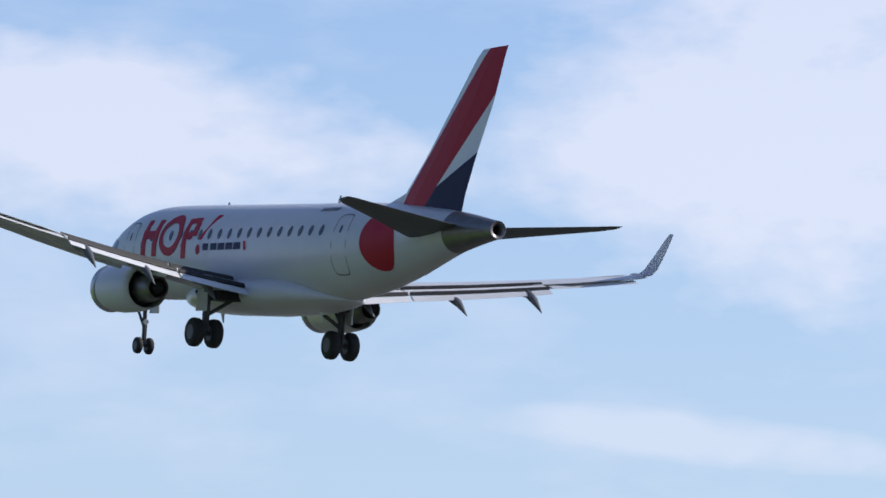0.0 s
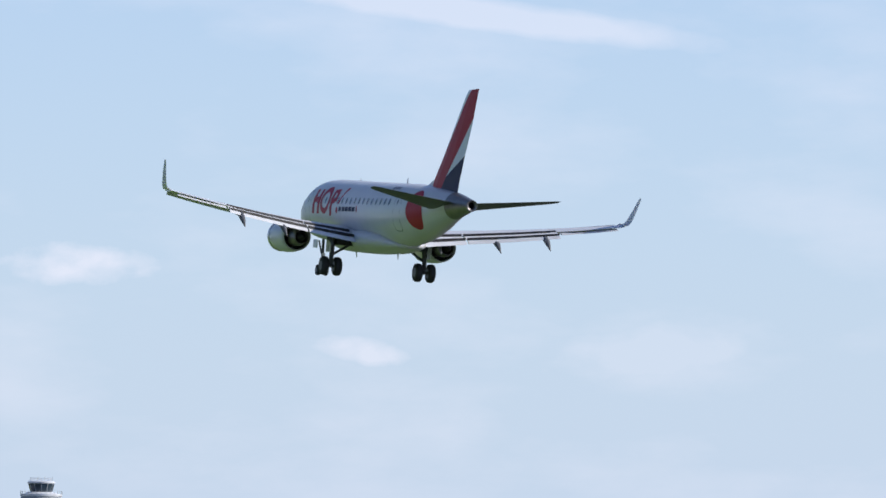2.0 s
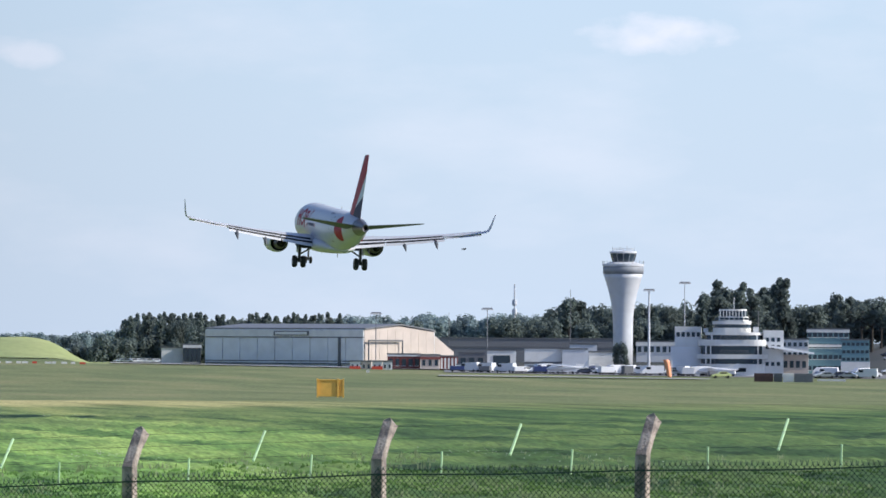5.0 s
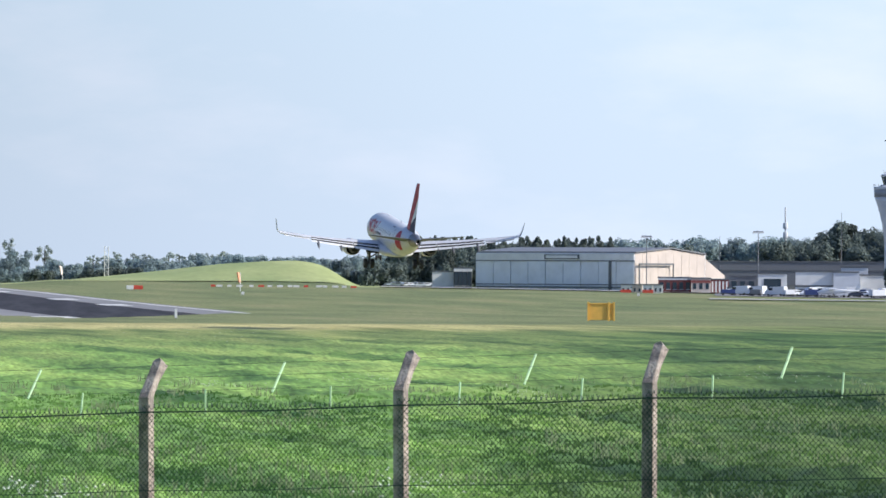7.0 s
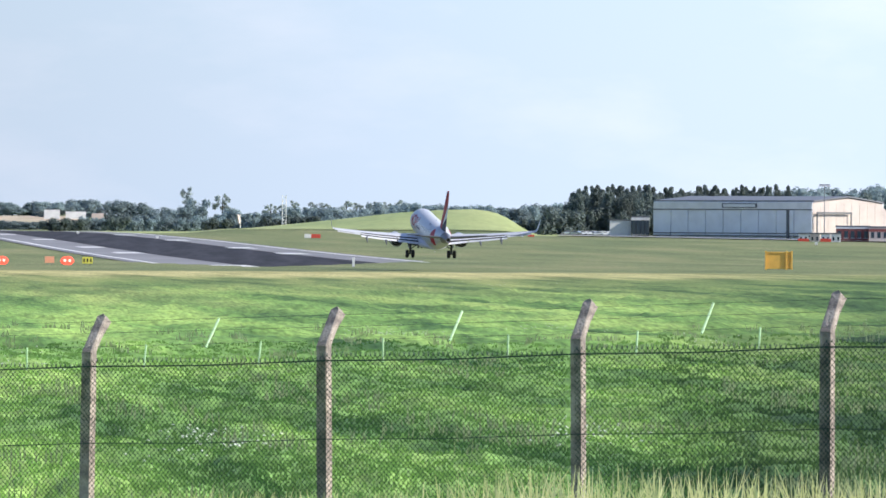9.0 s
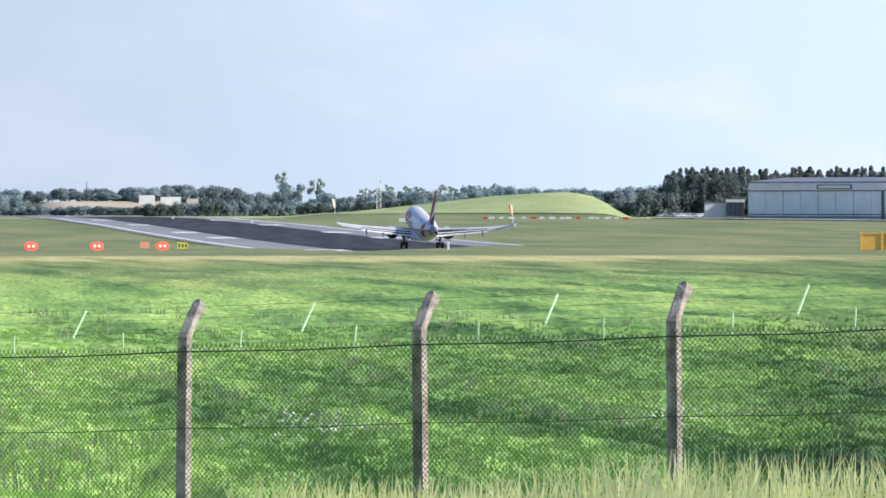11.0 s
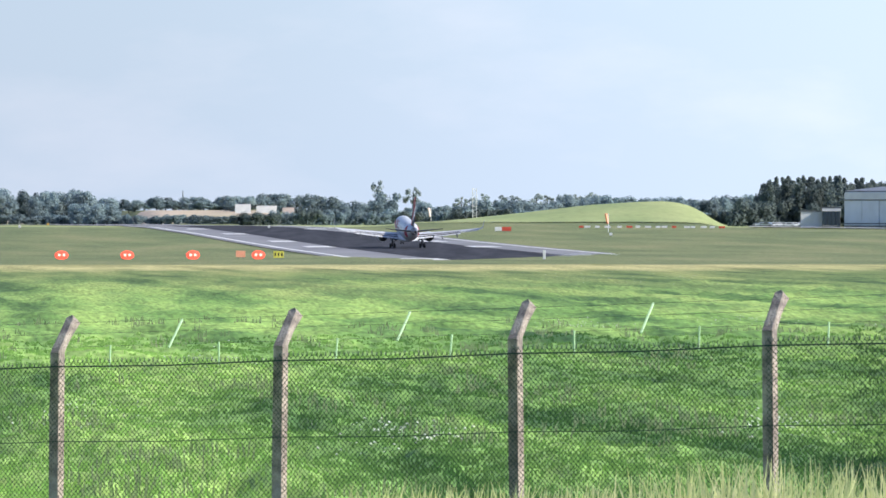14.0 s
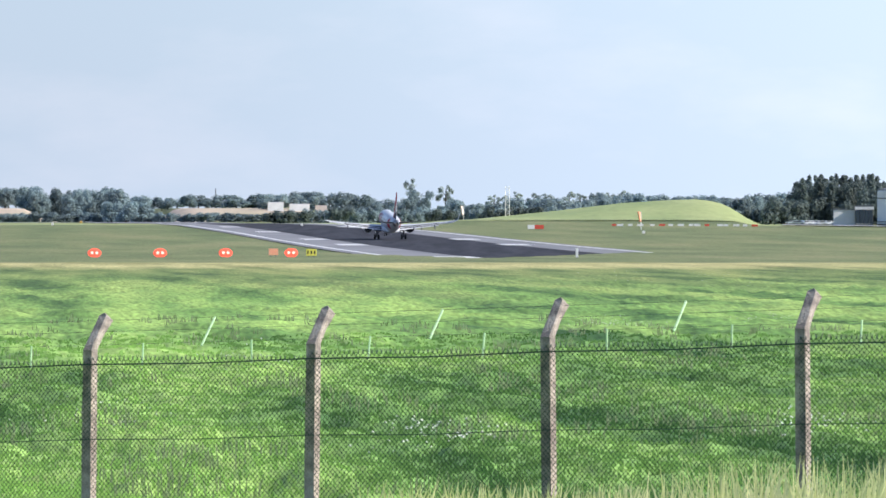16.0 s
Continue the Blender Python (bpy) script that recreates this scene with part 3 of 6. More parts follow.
def aircraft():
    jet = empty("airliner", label="white twin-engine regional jet with red and navy tail, gear down", category="airplane")

    # hull
    bm = bmesh.new()
    stations = [-0.54, -0.5, -0.42, -0.25, 0.0, 0.25] + [0.5 + 0.35 * i for i in range(76)]
    stations = [a for a in stations if a < 26.9] + [26.9]
    loft(bm, [[skin(a, 360 * i / 48) for i in range(48)] for a in stations])
    hull = part("fuselage", bm, WHITE, jet, smooth=True)
    bm = bmesh.new()
    loft(bm, [[skin(a, 360 * i / 32, 0.006) for i in range(32)] for a in (26.85, 27.3, 27.8, 28.3, 28.8, 29.2, 29.6)], caps=False)
    ring = [[skin(29.6, 360 * i / 32, o) for i in range(32)] for o in (0.006, -0.09)]
    loft(bm, ring + [[p + Vector((0, 0.6, 0)) for p in ring[1]]], caps=False)
    cone = part("tail_cone", bm, DARK_METAL, jet, "dark bare-metal tail cone with exhaust", smooth=True)
    bm = bmesh.new()
    spin(bm, [(0.2, 0), (0.2, 0.04)], (0, GEAR - 29.1, 3.87), "y", 20)
    part("exhaust", bm, BLACK, cone)

    # belly fairing
    bm = bmesh.new()
    rings = []
    for a, w, h, zc in ((7.6, 0.5, 0.2, 1.75), (8.6, 1.2, 0.42, 1.75), (10, 1.66, 0.58, 1.8), (13, 1.8, 0.64, 1.82), (15.5, 1.76, 0.6, 1.84), (17.2, 1.45, 0.46, 1.84), (18.6, 0.9, 0.25, 1.75), (19.4, 0.4, 0.1, 1.68)):
        rings.append([Vector((w * math.copysign(abs(math.cos(t)) ** 0.8, math.cos(t)), GEAR - a, zc + h * math.copysign(abs(math.sin(t)) ** 0.8, math.sin(t)))) for t in [2 * math.pi * i / 32 for i in range(32)]])
    loft(bm, rings)
    part("belly_fairing", bm, WHITE, jet, smooth=True)

    # cabin windows, doors, cockpit glass
    for sgn in (-1, 1):
        for i in range(18):
            a = 5.85 + i * 0.803
            decal("cabin_window", oval(a, 3.9, 0.14, 0.19, 12), sgn, WINDOW, hull)
        for a in (3.9, 20.9):
            door = ring_patch("door", a, 3.42, 0.5, 1.02, 0.035, sgn, LINE, hull, label="dark outline of a cabin door", square=0.35)
            decal("door_window", oval(a - 0.02, 3.92, 0.07, 0.15, 10), sgn, WINDOW, door)
        decal("cockpit_window", [(1.55, 3.28), (2.45, 3.42), (2.55, 3.8), (2.05, 3.86), (1.65, 3.6)], sgn, WINDOW, hull)
        decal("windscreen", [(1.05, 3.2), (1.5, 3.28), (1.6, 3.62), (1.95, 3.9), (1.7, 3.98), (1.2, 3.55)], sgn, WINDOW, hull)

    # livery patches on both sides, as plain shapes
    for sgn in (-1, 1):
        decal("livery_disc", [(23.25 + 1.0 * math.cos(t), 3.55 + 1.0 * math.sin(t)) for t in [2 * math.pi * i / 36 for i in range(36)]], sgn, RED, hull, 0.016, "plain red disc", cuts=3)
        x = 5.0
        top, low = 4.5, 3.18
        for a0, a1, z0, z1, lean in ((x, x + 0.42, low, top, 0.0), (x + 0.42, x + 0.95, 3.8, 4.1, 0.0), (x + 0.95, x + 1.37, low, top, 0.0),
                                     (x + 3.45, x + 3.86, low - 0.1, top, 0.0), (x + 3.86, x + 4.5, 4.3, top + 0.02, 0.0), (x + 4.2, x + 4.62, 3.85, 4.32, 0.0), (x + 3.86, x + 4.3, 3.75, 4.0, 0.0)):
            decal("livery_bar", quad(a0, z0, a1, z1, lean), sgn, RED, hull, 0.015, "plain red livery bar")
        ring_patch("livery_ring", x + 2.4, 3.92, 0.9, 0.74, 0.3, sgn, RED, hull, 0.015, label="plain red livery ring")
        decal("livery_bar", [(x + 4.85, 3.75), (x + 5.1, 3.7), (x + 5.9, 4.6), (x + 5.5, 4.6)], sgn, RED, hull, 0.016, "plain red slanted livery bar")
        decal("livery_dot", oval(x + 4.9, 3.38, 0.17, 0.18, 12), sgn, RED, hull, 0.016, "plain red livery dot")
        for a0, a1 in ((10.3, 10.75), (10.95, 11.45), (11.55, 12.1), (12.2, 12.75), (12.85, 13.4)):
            decal("caption_bar", quad(a0, 3.34, a1, 3.58), sgn, NAVY, hull, 0.015, "plain navy bar")
        decal("caption_bar", quad(13.7, 3.3, 13.88, 3.62, 0.12), sgn, RED, hull, 0.015, "plain red slanted bar")
        for k in range(5):
            decal("registration_bar", quad(18.4 + 0.28 * k, 4.58, 18.6 + 0.28 * k, 4.72), sgn, DIM, hull, 0.015, "plain grey bar")

    # wings with flaps, slats, winglets
    for sgn, side in ((-1, "left"), (1, "right")):
        ys = [1.0, 1.6, 2.5, 3.5, 4.4, 5.5, 7, 8.5, 10, 11.5, 12.5]
        bm = bmesh.new()
        rings = []
        for y in ys:
            a, b, z, th = wing_at(y)
            c = b - a
            rings.append(foil((sgn * y, GEAR - a, z), (sgn * y, GEAR - a - c * (0.78 if y < 9.2 else 1.0), z - 0.03), th))
        loft(bm, rings)
        wing = part("wing", bm, WING_GREY, jet, smooth=False)
        bm = bmesh.new()
        rings = []
        a, b, z, th = wing_at(12.5)
        for dy, da, dz, ch, t in ((0, 0, 0.08, 1.25, 0.14), (0.18, 0.2, 0.08, 1.1, 0.11), (0.3, 0.5, 0.3, 0.95, 0.08), (0.42, 0.95, 0.8, 0.72, 0.06), (0.52, 1.45, 1.35, 0.45, 0.04), (0.56, 1.68, 1.55, 0.25, 0.03)):
            c0 = Vector((sgn * (12.5 + dy), GEAR - a - da, z + dz))
            c1 = c0 - Vector((0, ch, 0.02))
            prof = [(0, 0), (0.1, 0.75), (0.35, 1.0), (0.8, 0.4), (1.0, 0.03)]
            nrm = Vector((-sgn * min(1, dz * 1.4), 0, 1 - min(0.9, dz * 1.2))).normalized()
            rings.append([c0.lerp(c1, f) + nrm * t * h * 0.5 for f, h in prof] + [c0.lerp(c1, f) - nrm * t * h * 0.5 for f, h in prof[-1:0:-1]])
        loft(bm, rings)
        part("winglet", bm, WING_GREY, wing, "grey upturned winglet")
        # slotted flaps, let down
        for y0, y1 in ((1.75, 4.35), (4.45, 9.1)):
            for k, (back, drop, ch, tilt) in enumerate(((0.02, -0.08, 0.85, 14), (0.84, -0.32, 0.42, 27))):
                bm = bmesh.new()
                rings = []
                for f in np.linspace(0, 1, 5):
                    y = y0 + (y1 - y0) * f
                    a, b, z, th = wing_at(y)
                    sc = (b - a) / 4.2 * 0.6 + 0.4
                    s0 = a + (b - a) * 0.8 + back * sc
                    z0 = z + drop * sc
                    rings.append(foil((sgn * y, GEAR - s0, z0), (sgn * y, GEAR - s0 - ch * sc * math.cos(radians(tilt)), z0 - ch * sc * math.sin(radians(tilt))), 0.11 * sc))
                loft(bm, rings)
                part("flap", bm, FLAP, wing, "pale flap let down for landing")
            # black strips ahead of both flap panels put slot shade into colour
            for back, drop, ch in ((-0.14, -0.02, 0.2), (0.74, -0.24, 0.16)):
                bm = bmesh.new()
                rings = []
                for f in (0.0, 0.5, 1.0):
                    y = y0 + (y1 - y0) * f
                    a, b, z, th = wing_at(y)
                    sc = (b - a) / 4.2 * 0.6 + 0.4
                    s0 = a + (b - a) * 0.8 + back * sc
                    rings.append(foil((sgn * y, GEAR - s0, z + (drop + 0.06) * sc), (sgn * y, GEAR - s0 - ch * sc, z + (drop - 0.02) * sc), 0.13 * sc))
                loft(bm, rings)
                part("flap_shade_strip", bm, BLACK, wing, "black strip painted in for flap slot shade")
        # drooped aileron on the outer wing
        bm = bmesh.new()
        rings = []
        for y in (9.25, 10.5, 12.1):
            a, b, z, th = wing_at(y)
            c = b - a
            rings.append(foil((sgn * y, GEAR - a - c * 0.84, z - 0.09), (sgn * y, GEAR - b - 0.14, z - 0.2), th * 0.3))
        loft(bm, rings)
        part("aileron", bm, WING_GREY, wing, "grey drooped aileron")
        bm = bmesh.new()
        rings = []
        for y in (4.9, 7, 9, 11, 12.3):
            a, b, z, th = wing_at(y)
            rings.append(foil((sgn * y, GEAR - a + 0.32, z - 0.2), (sgn * y, GEAR - a - 0.12, z + 0.1), 0.1))
        loft(bm, rings)
        part("slat", bm, FLAP, wing, "pale leading-edge slat let out")
        # flap track fairings
        for y, big in ((3.0, 0.9), (5.9, 1.0), (8.4, 0.9)):
            a, b, z, th = wing_at(y)
            s0 = a + (b - a) * 0.55
            bm = bmesh.new()
            side_tube(bm, [(sgn * y, GEAR - s0, z - 0.12), (sgn * y, GEAR - s0 - 0.5, z - 0.22), (sgn * y, GEAR - s0 - 1.2, z - 0.3), (sgn * y, GEAR - s0 - 1.9 * big, z - 0.55), (sgn * y, GEAR - s0 - 2.6 * big, z - 0.98)], [0.03, 0.14, 0.17, 0.15, 0.02], 10)
            part("track_fairing", bm, STAB, wing, "dark grey pointed flap track fairing", smooth=True)

        # engine
        ex, ez = sgn * 4.06, 1.78
        eng = part("nacelle", *nacelle(ex, ez), jet, "white engine nacelle", smooth=True)
        bm = bmesh.new()
        spin(bm, [(0.72, 0), (0.79, 0.02), (0.83, 0.12), (0.80, 0.2), (0.7, 0.16)], (ex, GEAR - 8.75, ez), "y", 36)
        part("intake_lip", bm, SILVER, eng, "bright metal intake lip", smooth=True)
        bm = bmesh.new()
        spin(bm, [(0.5, 0.9), (0.52, 0), (0.46, -0.55), (0.38, -0.95), (0.33, -0.95), (0.32, -0.5)], (ex, GEAR - 11.6, ez), "y", 28)
        part("core_cowl", bm, DARK_METAL, eng, "dark hot-section cowl", smooth=True)
        bm = bmesh.new()
        spin(bm, [(0.31, 0.5), (0.26, 0), (0.05, -0.55)], (ex, GEAR - 12.4, ez), "y", 20)
        part("exhaust_plug", bm, BLACK, eng, smooth=True)
        bm = bmesh.new()
        spin(bm, [(0.73, 0), (0.73, 0.05)], (ex, GEAR - 11.0, ez), "y", 28)
        part("fan_duct", bm, BLACK, eng, smooth=False)
        bm = bmesh.new()
        spin(bm, [(0.7, 0), (0.7, 0.05)], (ex, GEAR - 9.5, ez), "y", 28)
        part("fan", bm, BLACK, eng)
        bm = bmesh.new()
        loft(bm, [side_foil((ex, GEAR - 9.4, ez + 0.65), (ex, GEAR - 13.1, ez + 0.35), 0.34), side_foil((ex, GEAR - 10.3, ez + 0.95), (ex, GEAR - 13.4, ez + 0.7), 0.3)])
        part("pylon", bm, WHITE, eng)

    # fin and tailplane
    bm = bmesh.new()
    pts = [(22.2, 4.1, 26.7, 4.0, 0.5), (22.9, 5.05, 26.95, 4.9, 0.5), (24.2, 6.2, 27.5, 6.1, 0.44), (25.85, 7.9, 28.45, 7.85, 0.32), (27.25, 9.35, 29.05, 9.4, 0.2), (27.6, 9.6, 29.2, 9.68, 0.12)]
    pts = [(a, z + 0.15, b + 0.12, zt + 0.15, t) for a, z, b, zt, t in pts]
    loft(bm, [side_foil((0, GEAR - a, z), (0, GEAR - b, zt), t) for a, z, b, zt, t in pts])
    fin = part("fin", bm, FIN, jet, "red, white and navy tail fin")
    bm = bmesh.new()
    loft(bm, [side_foil((0, GEAR - a, z), (0, GEAR - b, zb), t) for a, z, b, zb, t in ((20.6, 4.7, 24.0, 4.5, 0.2), (21.8, 4.92, 23.6, 4.9, 0.22), (22.95, 5.2, 23.6, 5.2, 0.2))])
    part("dorsal_fillet", bm, WHITE, fin)
    for sgn in (-1, 1):
        bm = bmesh.new()
        loft(bm, [foil((sgn * y, GEAR - a, z - 0.1 * (b - a)), (sgn * y, GEAR - b, z + 0.03 * (b - a)), t) for y, a, b, z, t in ((0.3, 24.4, 27.6, 3.9, 0.36), (1.0, 24.95, 27.75, 3.98, 0.32), (3.0, 26.5, 28.25, 4.22, 0.2), (4.7, 27.7, 28.7, 4.43, 0.1), (4.98, 28.1, 28.75, 4.46, 0.05))])
        part("tailplane", bm, STAB, jet, "dark grey tailplane")

    # undercarriage
    for sgn in (-1, 1):
        leg = part("main_leg", *leg_mesh(sgn), jet, "grey main gear leg")
        for off in (-0.36, 0.36):
            wheel(leg, (sgn * 2.6 + off, 0.0, 0.36), 0.5, 0.36)
        # solid black block stands in for the shade inside the wheel well
        block("wheel_well", *sorted((sgn * 1.15, sgn * 2.5)), -0.75, 0.6, 1.5, 1.84, BLACK, leg, "dark open wheel well", 0.08)
        block("gear_door", sgn * 2.78 - 0.03, sgn * 2.78 + 0.03, -0.4, 0.4, 1.1, 1.75, WHITE, leg, "white gear door", 0.01)
    bm = bmesh.new()
    ny = GEAR - 2.55
    tube(bm, (0, ny, 0.2), (0, ny + 0.12, 1.9), 0.08)
    tube(bm, (-0.24, ny, 0.17), (0.24, ny, 0.17), 0.06)
    tube(bm, (0, ny + 0.02, 0.75), (0, ny + 1.0, 1.75), 0.05)
    tube(bm, (0, ny - 0.16, 0.3), (0, ny - 0.14, 0.9), 0.03)
    nose = part("nose_leg", bm, GEAR_DARK, jet, "grey nose gear leg")
    for off in (-0.22, 0.22):
        wheel(nose, (off, ny, 0.14), 0.3, 0.2)
    for sgn in (-1, 1):
        block("nose_gear_door", sgn * 0.42 - 0.02, sgn * 0.42 + 0.02, ny - 0.2, ny + 0.6, 1.35, 1.8, WHITE, nose, "white nose gear door", 0.01)
    bm = bmesh.new()
    spin(bm, [(0.1, 0.0), (0.1, 0.05)], (0, ny - 0.1, 1.0), "y", 12)
    part("taxi_lamp", bm, SILVER, nose)
    # aerials and drain mast
    for a, h in ((8.7, 0.35), (17.6, 0.4), (12.5, 0.1)):
        bm = bmesh.new()
        loft(bm, [side_foil((0, GEAR - a, 4.84), (0, GEAR - a - 0.35, 4.84), 0.05), side_foil((0, GEAR - a - 0.22, 4.84 + h), (0, GEAR - a - 0.34, 4.84 + h), 0.03)])
        part("aerial", bm, WHITE, hull)
    for a in (9.0, 16.9):
        bm = bmesh.new()
        loft(bm, [side_foil((0, GEAR - a, 1.28), (0, GEAR - a - 0.3, 1.28), 0.05), side_foil((0, GEAR - a - 0.2, 0.95), (0, GEAR - a - 0.32, 0.95), 0.03)])
        part("drain_mast", bm, WING_GREY, hull)
    return jet


def nacelle(ex, ez):
    bm = bmesh.new()
    outer = [(0.78, -8.9), (0.84, -9.3), (0.87, -9.8), (0.86, -10.5), (0.81, -11.2), (0.75, -11.65)]
    inner = [(0.71, -11.65), (0.71, -11.0), (0.71, -9.4), (0.73, -8.9)]
    prof = outer + inner
    rings = []
    for r, a in prof:
        rings.append([Vector((ex + r * math.cos(2 * math.pi * i / 36), GEAR + a, ez + r * (0.97 if math.sin(2 * math.pi * i / 36) < 0 else 1) * math.sin(2 * math.pi * i / 36))) for i in range(36)])
    loft(bm, rings, caps=False)
    return bm, WHITE


def leg_mesh(sgn):
    bm = bmesh.new()
    tube(bm, (sgn * 2.6, 0, 0.36), (sgn * 2.55, 0.05, 1.9), 0.12, 0.14)
    tube(bm, (sgn * 2.6 - 0.36, 0, 0.36), (sgn * 2.6 + 0.36, 0, 0.36), 0.08)
    tube(bm, (sgn * 2.58, 0, 0.95), (sgn * 1.3, 0.1, 1.75), 0.07)
    tube(bm, (sgn * 2.58, -0.18, 0.45), (sgn * 2.57, -0.2, 1.2), 0.045)
    tube(bm, (sgn * 2.58, 0.1, 1.1), (sgn * 2.6, 0.9, 1.8), 0.05)
    return bm, GEAR_DARK


def wheel(parent, centre, radius, width):
    bm = bmesh.new()
    w = width / 2
    spin(bm, [(radius * 0.55, -w), (radius * 0.86, -w), (radius * 0.97, -w * 0.7), (radius, -w * 0.25), (radius, w * 0.25), (radius * 0.97, w * 0.7), (radius * 0.86, w), (radius * 0.55, w)], centre, "x", 28)
    t = part("tyre", bm, TYRE, parent, "black tyre", smooth=True)
    bm = bmesh.new()
    spin(bm, [(radius * 0.2, -w * 1.02), (radius * 0.52, -w * 1.01), (radius * 0.52, w * 1.01), (radius * 0.2, w * 1.02)], centre, "x", 16)
    part("rim", bm, GEAR_DARK, parent, "dull metal rim")


jet = aircraft()
FLIGHT = [  # seconds, way along the runway, metres to the left, height of the wheels, turn, pitch, bank
    (0, 181.8, 1.00, 29.82, -0.66, 5.51, 1.39),
    (0.5, 211.6, 0.68, 28.25, -0.40, 4.88, 2.21),
    (1, 241.3, 1.56, 26.66, -0.08, 4.63, 2.87),
    (1.5, 271.8, 1.15, 25.05, -0.10, 4.16, 2.88),
    (2, 302.2, 1.13, 23.32, -0.04, 3.71, 2.65),
    (2.5, 332.9, 1.16, 21.49, 0.09, 4.05, 2.17),
    (3, 363.6, 1.18, 19.69, 0.08, 4.31, 2.08),
    (3.5, 394.2, 1.32, 18.02, -0.03, 4.38, 3.37),
    (4, 424.9, 1.30, 16.49, -0.30, 4.26, 3.42),
    (4.5, 455.9, 1.07, 15.08, -0.52, 3.77, 2.68),
    (5, 487.0, 0.84, 13.73, -0.61, 3.28, 2.31),
    (5.2, 499.4, 0.72, 13.16, -0.67, 3.05, 2.13),
    (6.3, 567.8, 0.10, 9.55, -0.20, 3.70, 1.10),
    (7.5, 644.3, -0.76, 5.97, 0.34, 5.00, 0.46),
    (8, 673.2, -0.70, 4.70, 0.00, 4.70, -0.40),
    (9, 732.7, -0.63, 2.27, 0.23, 6.19, 0.62),
    (10.2, 803.0, -0.30, 0.95, 0.40, 6.20, 0.70),
    (11.2, 860.5, -0.05, 0.38, 0.60, 5.80, 0.90),
    (11.5, 877.7, -0.04, 0.32, 0.64, 5.50, 0.50),
    (12.5, 936.3, 0.24, 0.50, -0.22, 4.10, 0.40),
    (14, 1027.0, 0.25, 0.62, -0.22, 3.80, 0.20),
    (16, 1138.9, 0.06, 1.38, 0.06, 3.50, 0.10),
]


def motions():
    rows = []
    for t, s, left, z, turn, pitch, bank in FLIGHT:
        p = lane(s, -left, z)
        rows.append((t, pose(p.x, p.y, p.z, pitch, bank, math.degrees(HEADING) + turn)))
    walk(jet, rows)
    smoke_motion()
    bird_motion()

# ---- perimeter fence ----
FENCE_TURN = 30.0                 # the fence runs nearer to the eye on the right
BAY = 3.0


